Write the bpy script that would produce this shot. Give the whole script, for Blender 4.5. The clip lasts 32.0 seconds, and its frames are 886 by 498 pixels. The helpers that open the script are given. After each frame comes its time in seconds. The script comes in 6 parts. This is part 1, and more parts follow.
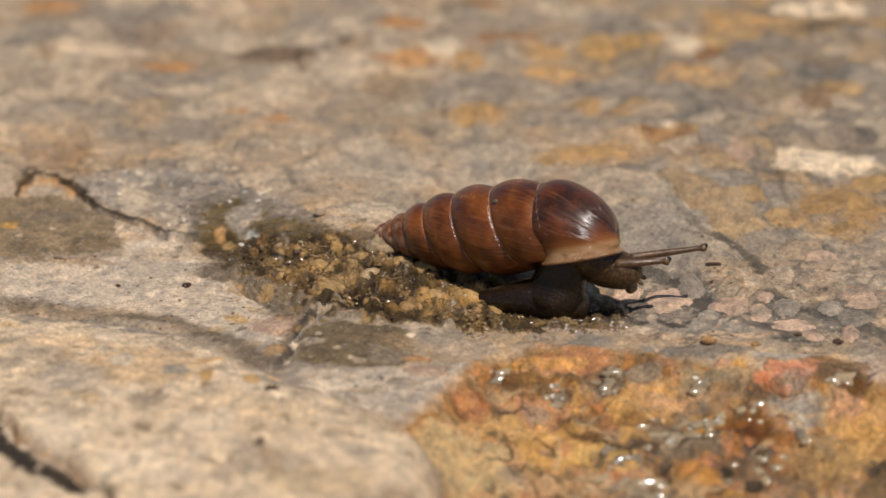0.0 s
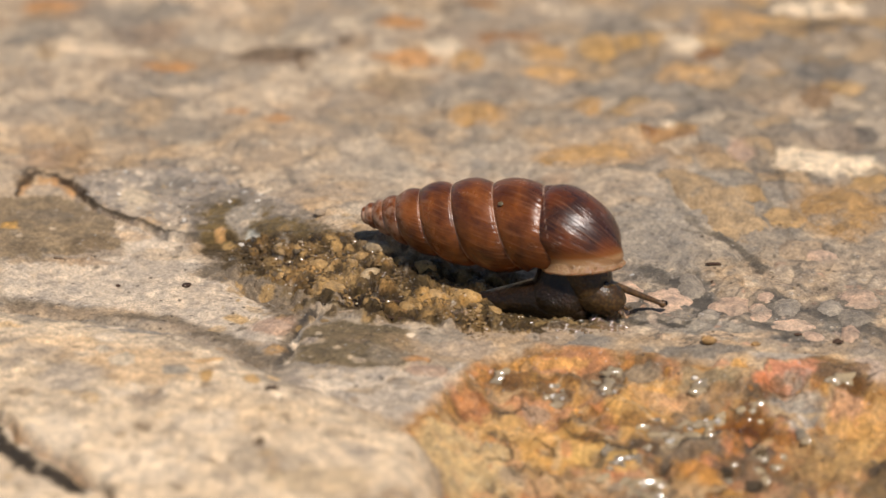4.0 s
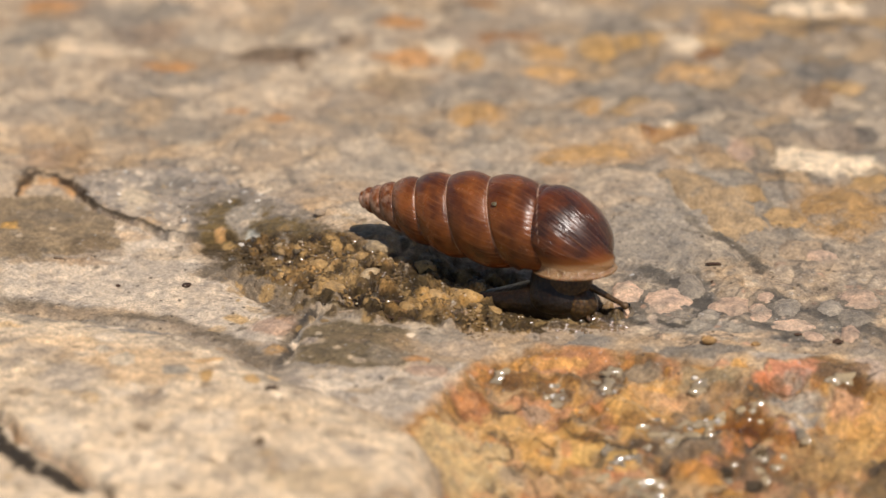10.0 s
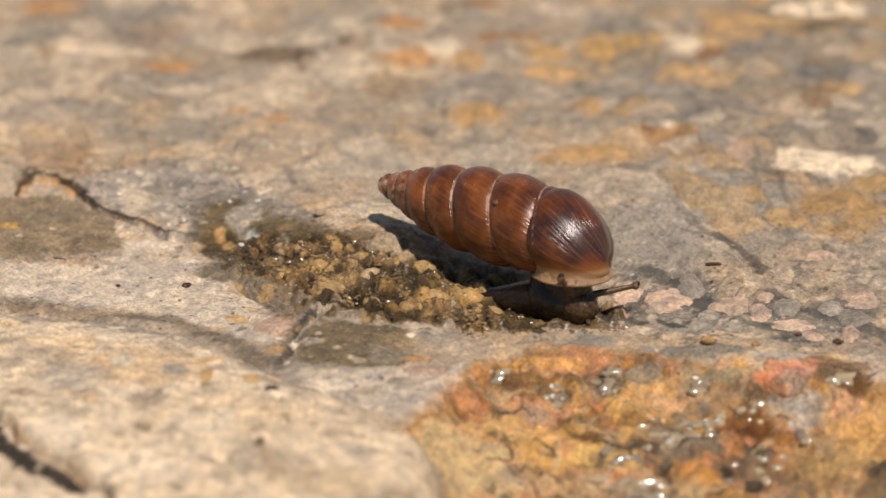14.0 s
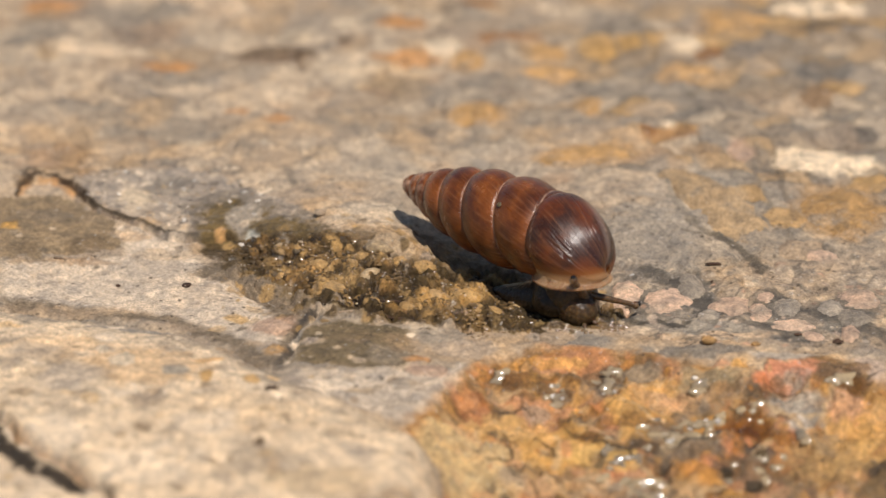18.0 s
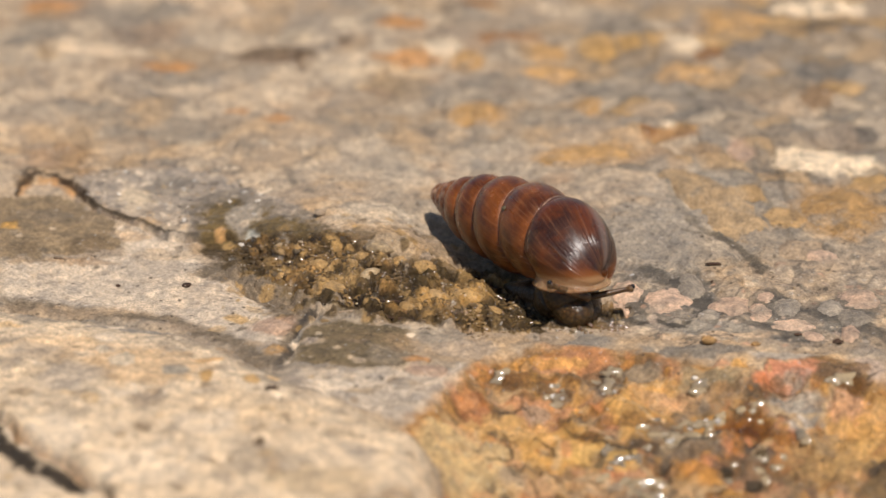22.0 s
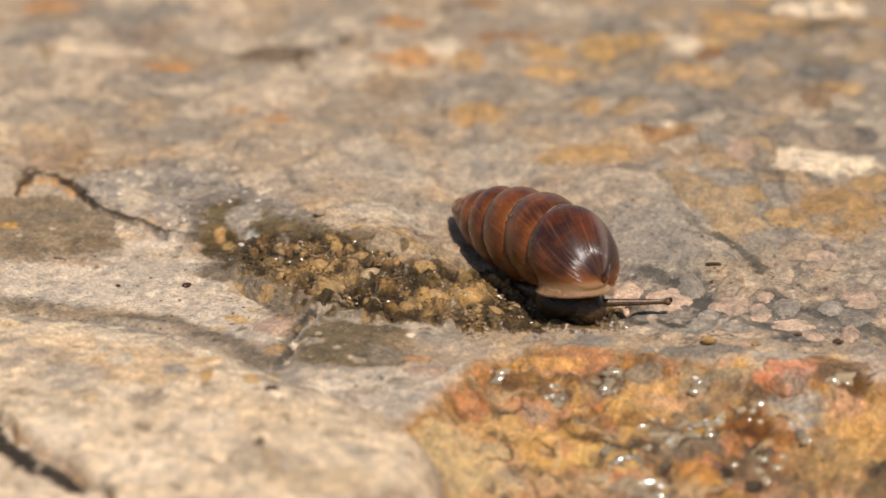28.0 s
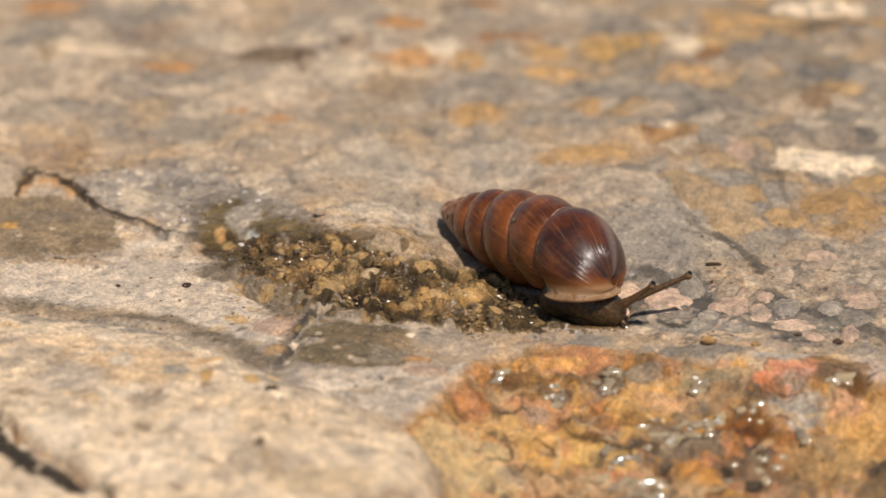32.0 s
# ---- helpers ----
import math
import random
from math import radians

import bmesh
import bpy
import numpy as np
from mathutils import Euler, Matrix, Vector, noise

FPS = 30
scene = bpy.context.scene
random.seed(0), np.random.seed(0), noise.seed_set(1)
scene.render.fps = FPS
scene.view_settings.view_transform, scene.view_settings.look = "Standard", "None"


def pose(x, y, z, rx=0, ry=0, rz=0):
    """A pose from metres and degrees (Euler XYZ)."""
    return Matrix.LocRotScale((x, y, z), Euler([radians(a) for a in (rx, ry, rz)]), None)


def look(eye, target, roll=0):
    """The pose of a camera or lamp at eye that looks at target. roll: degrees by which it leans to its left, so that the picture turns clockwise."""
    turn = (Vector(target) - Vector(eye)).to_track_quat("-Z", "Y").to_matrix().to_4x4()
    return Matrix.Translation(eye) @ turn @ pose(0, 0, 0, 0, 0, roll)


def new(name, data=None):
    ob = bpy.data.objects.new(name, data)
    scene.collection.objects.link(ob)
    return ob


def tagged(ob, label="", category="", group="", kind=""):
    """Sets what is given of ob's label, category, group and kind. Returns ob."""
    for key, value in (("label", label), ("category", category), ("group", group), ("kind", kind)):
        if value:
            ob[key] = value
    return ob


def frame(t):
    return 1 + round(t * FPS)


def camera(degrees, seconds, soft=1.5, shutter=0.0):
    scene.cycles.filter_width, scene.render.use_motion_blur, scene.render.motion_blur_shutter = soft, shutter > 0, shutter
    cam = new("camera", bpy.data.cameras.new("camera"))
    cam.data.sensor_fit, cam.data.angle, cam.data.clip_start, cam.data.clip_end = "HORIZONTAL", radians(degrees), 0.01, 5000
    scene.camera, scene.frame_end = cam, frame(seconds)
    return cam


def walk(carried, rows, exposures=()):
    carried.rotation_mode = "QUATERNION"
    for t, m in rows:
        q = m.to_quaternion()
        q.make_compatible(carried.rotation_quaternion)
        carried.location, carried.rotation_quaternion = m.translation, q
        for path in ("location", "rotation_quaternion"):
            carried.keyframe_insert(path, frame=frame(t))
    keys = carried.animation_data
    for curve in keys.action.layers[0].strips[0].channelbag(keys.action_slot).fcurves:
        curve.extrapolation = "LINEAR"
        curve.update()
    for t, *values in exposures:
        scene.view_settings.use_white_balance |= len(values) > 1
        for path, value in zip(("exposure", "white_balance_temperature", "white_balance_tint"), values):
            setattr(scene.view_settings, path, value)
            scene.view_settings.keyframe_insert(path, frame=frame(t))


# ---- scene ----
# A snail on a broken limestone breccia in the sun, seen from a hand's length away. Numbers in the plan are millimetres.
MM = 0.001
cam = camera(12.0, 32.0)
cam.data.dof.use_dof = True
cam.data.dof.focus_distance = 0.2718
cam.data.dof.aperture_fstop = 34.0
EYE = (0.0, -0.25397, 0.11307)
walk(cam, [(0.0, look(EYE, (0, 0, 0))), (32.0, look(EYE, (0, 0, 0)))], exposures=[(0.0, -0.27), (0.5, -0.03), (32.0, -0.03)])

# ---- daylight ----
SUN = Vector((0.21, -0.41, 0.89)).normalized()
world = bpy.data.worlds.new("sky")
scene.world = world
world.use_nodes = True
sky = world.node_tree.nodes.new("ShaderNodeTexSky")
sky.sky_type, sky.sun_disc = "NISHITA", False
sky.sun_elevation = math.asin(SUN.z)
sky.sun_rotation = math.atan2(SUN.x, SUN.y)
world.node_tree.nodes["Background"].inputs["Strength"].default_value = 0.075
world.node_tree.links.new(sky.outputs["Color"], world.node_tree.nodes["Background"].inputs["Color"])
sun = new("sun", bpy.data.lights.new("sun", "SUN"))
sun.data.energy, sun.data.angle, sun.data.color = 4.6, radians(0.53), (1.0, 0.912, 0.845)
sun.matrix_world = look(SUN * 2.0, (0, 0, 0))


# ---- relief of the rock (millimetres) ----
def lattice(ix, iy, seed):
    n = (ix.astype(np.int64) * 374761393 + iy.astype(np.int64) * 668265263 + seed * 1442695041) & 0x7FFFFFFF
    n = ((n ^ (n >> 13)) * 1274126177) & 0x7FFFFFFF
    return ((n ^ (n >> 16)) & 0xFFFF) / 32767.5 - 1.0


def value_noise(x, y, size, seed=0):
    x, y = np.asarray(x, float) / size, np.asarray(y, float) / size
    x, y = x * 0.87 + y * 0.49, y * 0.87 - x * 0.49
    ix, iy = np.floor(x), np.floor(y)
    u, v = x - ix, y - iy
    u, v = u * u * u * (u * (6 * u - 15) + 10), v * v * v * (v * (6 * v - 15) + 10)
    a, b = lattice(ix, iy, seed), lattice(ix + 1, iy, seed)
    c, d = lattice(ix, iy + 1, seed), lattice(ix + 1, iy + 1, seed)
    return (a * (1 - u) + b * u) * (1 - v) + (c * (1 - u) + d * u) * v


def fractal(x, y, size, octaves=4, seed=0, gain=0.5):
    total, weight, norm = 0.0, 1.0, 0.0
    for k in range(octaves):
        total = total + weight * value_noise(x, y, size / 2 ** k, seed + 17 * k)
        norm, weight = norm + weight, weight * gain
    return total / norm


def cells(x, y, size, seed=0):
    """Packed stones: the distance from the nearest centre, the gap to the next stone, and a number of its own for each."""
    x, y = np.asarray(x, float) / size, np.asarray(y, float) / size
    gx, gy = np.floor(x), np.floor(y)
    f1, f2, own = np.full(x.shape, 9.0), np.full(x.shape, 9.0), np.zeros(x.shape)
    for i in (-1, 0, 1):
        for j in (-1, 0, 1):
            cx, cy = gx + i, gy + j
            d = np.hypot(cx + 0.5 + 0.46 * lattice(cx, cy, seed) - x, cy + 0.5 + 0.46 * lattice(cx, cy, seed + 5) - y)
            closer = d < f1
            f2 = np.where(closer, f1, np.minimum(f2, d))
            own = np.where(closer, lattice(cx, cy, seed + 9) * 0.5 + 0.5, own)
            f1 = np.minimum(f1, d)
    return f1, f2 - f1, own


def step(a, b, v):
    t = np.clip((v - a) / (b - a), 0, 1)
    return t * t * (3 - 2 * t)


def along(x, *points):
    """The depth of a line across the rock, given by its corner points, at each x."""
    return np.interp(x, points[0::2], points[1::2])


def grit(x, y):
    """Lumps of grit drawn out aslant along the hollow: height, gap to the next lump, and two numbers of its own for each."""
    x, y = x + 0.55 * fractal(x, y, 1.6, 4, 33, 0.6), y + 0.7 * fractal(x, y, 1.6, 4, 35, 0.6)
    u, v = 0.55 * x - 0.83 * y, 0.83 * x + 0.55 * y
    c1, g1, n1 = cells(u / 2.0, v, 1.25, 31)
    c2, g2, n2 = cells(u / 1.4, v, 0.5, 37)
    ridge = fractal(u / 2.2, v, 1.7, 4, 91, 0.6)
    high = n1 ** 1.5 * np.clip(1 - (c1 / 0.8) ** 2, 0, 1) * step(0.0, 0.35, g1)
    return 0.55 * high + 0.5 * ridge + 0.16 * n2 * np.clip(1 - (c2 / 0.7) ** 2, 0, 1), g1 + 0.35 * ridge, n1, n2


def relief(x, y, rough=1.0):
    x, y = np.asarray(x, float), np.asarray(y, float)
    wx = x + 0.5 * fractal(x, y, 3.0, 3, 5)
    wy = y + 0.7 * fractal(x, y, 3.0, 3, 9)
    near = np.exp(-((x / 60) ** 2 + (y / 80) ** 2) ** 2)
    h = 0.75 * fractal(x, y, 16.0, 3, 1) * near + 0.22 * fractal(x, y, 2.6, 3, 2) + rough * 0.13 * fractal(x, y, 0.8, 4, 3, 0.65) - rough * 0.12 * step(0.82, 1.0, 1 - np.abs(fractal(x, y, 3.4, 3, 7)))
    # rear slab with its broken edge, and the hollow in front of it
    rear = along(wx, -37.63, 8.13, -30.08, 9.10, -28.01, 11.75, -26.03, 11.16, -22.53, 5.54, -18.13, 1.77, -13.65, 2.20, -8.34, 0.10, -5.33, -1.64, -0.89, -0.81, 3.55, -2.45, 7.91, -5.31, 12.20, -7.94, 18.57, -10.53, 36.34, -12.22)
    lower = along(wx, -36.03, -5.31, -21.77, 0.09, -16.73, -3.35, -13.25, -7.07, -9.50, -10.53, -3.72, -12.22, 1.28, -13.23, 5.92, -13.07, 9.52, -12.22, 12.46, -10.18, 22.29, -8.81, 36.99, -7.07)
    high = np.interp(x, (-14, -10, -6.5, -4, -2, 0, 2, 8, 13), (0.3, 1.0, 1.65, 1.6, 1.0, 0.35, -0.1, -0.2, 0.0))
    back = step(3, 14, wy - rear)
    ramp = np.clip((wy - lower) / np.maximum(rear - lower, 0.3), 0, 1) ** 1.2
    sharp = step(-0.1, 0.3, wy - rear)
    soft_side = step(-14, -9.5, x)
    h = h + (high * (1 - back) + 0.45 * back) * (sharp * (1 - soft_side) + ramp * soft_side)
    crack = np.exp(-((wy - rear + 0.2) / 0.13) ** 2) * (1 - step(-14, -11, x))
    h = h - 0.32 * crack
    inside = step(0.6, 1.9, wy - lower) * step(-0.2, 1.2, rear + 0.3 - wy) * step(-15.5, -12, x) * (1 - step(11, 14, x))
    lumps = grit(x, y)[0]
    c1, g1, n1 = cells(x + 0.6 * fractal(x, y, 1.2, 4, 33), 0.8 * y + 0.5 * fractal(x, y, 1.2, 4, 35), 1.6, 31)
    h = h - 0.25 * inside + inside * (1.3 * lumps + rough * 0.34 * fractal(x, y, 0.6, 4, 39, 0.72))
    h = h + 0.45 * np.exp(-((x + 2.0) / 4.5) ** 2 - ((y + 1.2) / 2.4) ** 2) * (1 + 0.9 * fractal(x, y, 1.4, 4, 57, 0.6))
    # packed small clasts to the right of the hollow
    breccia = step(9, 12, x) * step(-0.5, 1.0, wy - lower) * (1 - step(4, 9, y)) + step(7, 11, y) * 0.8
    h = h + 0.3 * breccia * (n1 - 0.4) * step(0.0, 0.18, g1) * rough
    # near boulder at the lower side
    edge = along(wx, -39.46, -7.07, -28.33, -9.24, -22.84, -10.18, -17.30, -12.39, -13.61, -14.90, -10.60, -19.47, -7.77, -21.22, -4.26, -23.97, -0.81, -28.94, 0.86, -35.67, 2.11, -43.84)
    front = np.clip(edge - wy, 0, None)
    h = h + 1.5 * (1 - np.exp(-front / 3.5)) - 0.18 * np.exp(-((wy - edge) / 0.4) ** 2) * (1 - step(-3, 2, x))
    # crack between the near plates
    seam = along(wy, -26.5, -13.0, -19.47, -10.60, -15.73, -9.51, -12.22, -9.09, -10.18, -8.21, 0.0, -8.0)
    h = h - 0.35 * np.exp(-((wx - seam) / 0.22) ** 2) * step(-18, -17, y) * (1 - step(-9.0, -8.0, y))
    # crevice at the very front
    gap = along(wx, -37.90, -18.83, -28.90, -24.75, -26.55, -27.81, -24.14, -32.05, -21.63, -34.24, -19.45, -36.95, -16.72, -43.84)
    h = h - 2.8 * np.exp(-((wy - gap) / 0.5) ** 2) * (1 - step(-21, -18, x)) - 0.4 * step(0, 2, gap - wy) * (1 - step(-21, -18, x))
    # the ochre block falls away towards the front
    brow = along(wx, -7.62, -26.67, -2.88, -24.36, 1.62, -17.61, 3.40, -15.40, 6.25, -14.24, 11.20, -14.90, 16.50, -15.23, 27.47, -18.18, 38.69, -21.22)
    c3, g3, n3 = cells(x + 0.5 * fractal(x, y, 1.5, 3, 45), y + 0.5 * fractal(x, y, 1.5, 3, 47), 1.9, 49)
    fall = np.clip(brow - wy, 0, None) * step(-2.5, 1.5, x)
    h = h - 6.0 * (1 - np.exp(-fall / 14.0)) + step(0.3, 2, fall) * (0.6 * fractal(x, y, 2.4, 3, 41) + rough * 0.25 * fractal(x, y, 0.8, 4, 43, 0.65) + 0.55 * (n3 - 0.5) * step(0.0, 0.25, g3))
    # loose hollows and ledges far behind
    h = h + step(4, 18, y) * near * (0.9 * fractal(x, y, 7.0, 3, 51))
    return h


# ---- materials ----
def material(name, rough=0.6, colour=None, metal=0.0):
    m = bpy.data.materials.new(name)
    m.use_nodes = True
    b = m.node_tree.nodes["Principled BSDF"]
    b.inputs["Roughness"].default_value, b.inputs["Metallic"].default_value = rough, metal
    if colour:
        b.inputs["Base Color"].default_value = (*colour, 1)
    return m, m.node_tree, b


def node(tree, kind, **inputs):
    n = tree.nodes.new("ShaderNode" + kind)
    for k, v in inputs.items():
        n.inputs[k.replace("_", " ")].default_value = v
    return n


def noise_node(tree, coords, scale, detail=4.0, rough=0.55):
    n = node(tree, "TexNoise", Scale=scale, Detail=detail, Roughness=rough)
    tree.links.new(coords, n.inputs["Vector"])
    return n.outputs["Fac"]


def mapped(tree, value, a, b, lo, hi):
    n = node(tree, "MapRange")
    for i, v in ((1, a), (2, b), (3, lo), (4, hi)):
        n.inputs[i].default_value = v
    tree.links.new(value, n.inputs[0])
    return n.outputs[0]


def maths(tree, op, a, b):
    n = tree.nodes.new("ShaderNodeMath")
    n.operation = op
    for i, v in enumerate((a, b)):
        if isinstance(v, (int, float)):
            n.inputs[i].default_value = v
        else:
            tree.links.new(v, n.inputs[i])
    return n.outputs[0]


def blend(tree, fac, a, b, mode="MIX"):
    n = tree.nodes.new("ShaderNodeMix")
    n.data_type, n.blend_type = "RGBA", mode
    for i, v in ((0, fac), (6, a), (7, b)):
        if isinstance(v, (int, float)):
            n.inputs[i].default_value = v
        elif isinstance(v, tuple):
            n.inputs[i].default_value = (*v, 1)
        else:
            tree.links.new(v, n.inputs[i])
    return n.outputs[2]


def bump(tree, shader, height, strength, distance):
    n = node(tree, "Bump", Strength=strength, Distance=distance)
    tree.links.new(height, n.inputs["Height"])
    tree.links.new(n.outputs[0], shader.inputs["Normal"])
    return n


def stone_surface(name, colour=None, wet=0.0, spread=0.25):
    """Weathered limestone: mottling, mineral grains, pits; wet stone is glossy. With no colour it takes the tints of the rock sheet."""
    m, t, b = material(name)
    geo = t.nodes.new("ShaderNodeTexCoord").outputs["Object"]
    if colour is None:
        a = t.nodes.new("ShaderNodeAttribute")
        a.attribute_name = "tint"
        base = a.outputs["Color"]
        w = t.nodes.new("ShaderNodeAttribute")
        w.attribute_name = "wet"
        damp = w.outputs["Fac"]
    else:
        geo = t.nodes.new("ShaderNodeNewGeometry").outputs["Position"]
        own = t.nodes.new("ShaderNodeObjectInfo").outputs["Random"]
        base = blend(t, own, tuple(c * (1 - spread) for c in colour), tuple(min(1, c * (1 + spread)) for c in colour))
        damp = None
    mottle = noise_node(t, geo, 700, 6, 0.65)
    grain = noise_node(t, geo, 3600, 6, 0.75)
    fine = noise_node(t, geo, 14000, 2, 0.6)
    if colour is not None:
        film = mapped(t, noise_node(t, geo, 420, 5, 0.6), 0.5, 0.66, 0, 0.75 if wet < 0.5 else 0.25)
        base = blend(t, film, base, (0.27, 0.225, 0.17))
    base = blend(t, 1.0, base, blend(t, mapped(t, mottle, 0.28, 0.72, 0, 1), (0.66, 0.68, 0.72), (1.32, 1.28, 1.2)), "MULTIPLY")
    base = blend(t, 1.0, base, blend(t, mapped(t, grain, 0.28, 0.72, 0, 1), (0.57, 0.56, 0.55), (1.42, 1.42, 1.41)), "MULTIPLY")
    base = blend(t, 1.0, base, blend(t, mapped(t, fine, 0.3, 0.7, 0, 1), (0.76, 0.75, 0.74), (1.24, 1.24, 1.24)), "MULTIPLY")
    mid = noise_node(t, geo, 1300, 5, 0.7)
    base = blend(t, 1.0, base, blend(t, mapped(t, mid, 0.32, 0.68, 0, 1), (0.74, 0.75, 0.77), (1.27, 1.24, 1.19)), "MULTIPLY")
    pits = mapped(t, noise_node(t, geo, 2100, 4, 0.7), 0.62, 0.72, 0, 0.6)
    base = blend(t, pits, base, blend(t, 1.0, base, (0.30, 0.25, 0.20), "MULTIPLY"))
    flecks = mapped(t, noise_node(t, geo, 2900, 3, 0.6), 0.66, 0.72, 0, 0.5)
    base = blend(t, flecks, base, (0.66, 0.60, 0.52))
    if colour is None:
        dots = node(t, "TexVoronoi", Scale=1300.0)
        t.links.new(geo, dots.inputs["Vector"])
        dots = maths(t, "MULTIPLY", mapped(t, dots.outputs["Distance"], 0.10, 0.22, 0.8, 0), mapped(t, noise_node(t, geo, 500, 3), 0.48, 0.58, 0, 1))
        base = blend(t, dots, base, (0.07, 0.05, 0.034))
    t.links.new(base, b.inputs["Base Color"])
    if damp is None:
        b.inputs["Roughness"].default_value = 0.8 - 0.4 * wet
        b.inputs["Specular IOR Level"].default_value = 0.3 - 0.15 * wet
    else:
        t.links.new(mapped(t, damp, 0, 1, 0.85, 0.6), b.inputs["Roughness"])
        t.links.new(mapped(t, damp, 0, 1, 0.25, 0.15), b.inputs["Specular IOR Level"])
        t.links.new(mapped(t, damp, 0.3, 0.9, 0, 1), b.inputs["Coat Weight"])
    # the film of water has smoother ripples of its own
    b.inputs["Coat Roughness"].default_value = 0.26
    if damp is not None:
        t.links.new(mapped(t, damp, 0.85, 1.0, 0.27, 0.14), b.inputs["Coat Roughness"])
    b.inputs["Coat IOR"].default_value = 1.34
    if wet > 0.5:
        b.inputs["Coat Weight"].default_value = wet
    film = node(t, "Bump", Strength=1.0, Distance=0.0016)
    t.links.new(noise_node(t, geo, 2200, 2, 0.5), film.inputs["Height"])
    t.links.new(film.outputs[0], b.inputs["Coat Normal"])
    tall = maths(t, "ADD", maths(t, "MULTIPLY", grain, 0.7), maths(t, "MULTIPLY", fine, 0.3))
    bump(t, b, maths(t, "ADD", tall, maths(t, "MULTIPLY", mottle, 0.8)), 0.8, 0.00026)
    return m


rock_mat = stone_surface("weathered breccia")
STONES = {
    "ochre": stone_surface("ochre clast", (0.48, 0.29, 0.12)),
    "cream": stone_surface("cream clast", (0.62, 0.50, 0.35)),
    "pink": stone_surface("pale peach clast", (0.52, 0.365, 0.26)),
    "grey": stone_surface("grey clast", (0.28, 0.24, 0.19)),
    "brown": stone_surface("rust brown clast", (0.27, 0.14, 0.06)),
    "red": stone_surface("reddish clast", (0.50, 0.22, 0.11)),
    "tan ochre": stone_surface("ochre grey clast", (0.47, 0.33, 0.185)),
    "tan": stone_surface("tan clast", (0.40, 0.30, 0.20)),
    "wet ochre": stone_surface("wet ochre grit", (0.41, 0.26, 0.105), 0.95),
    "wet brown": stone_surface("wet brown grit", (0.075, 0.05, 0.022), 1.0),
    "wet grey": stone_surface("wet grey grit", (0.36, 0.27, 0.16), 0.9),
    "quartz": stone_surface("milky quartz", (0.62, 0.58, 0.52), 0.55),
    "bright": stone_surface("bright cream clast", (0.80, 0.64, 0.44)),
    "soil": stone_surface("soil crumb", (0.075, 0.042, 0.026), 0.1),
}


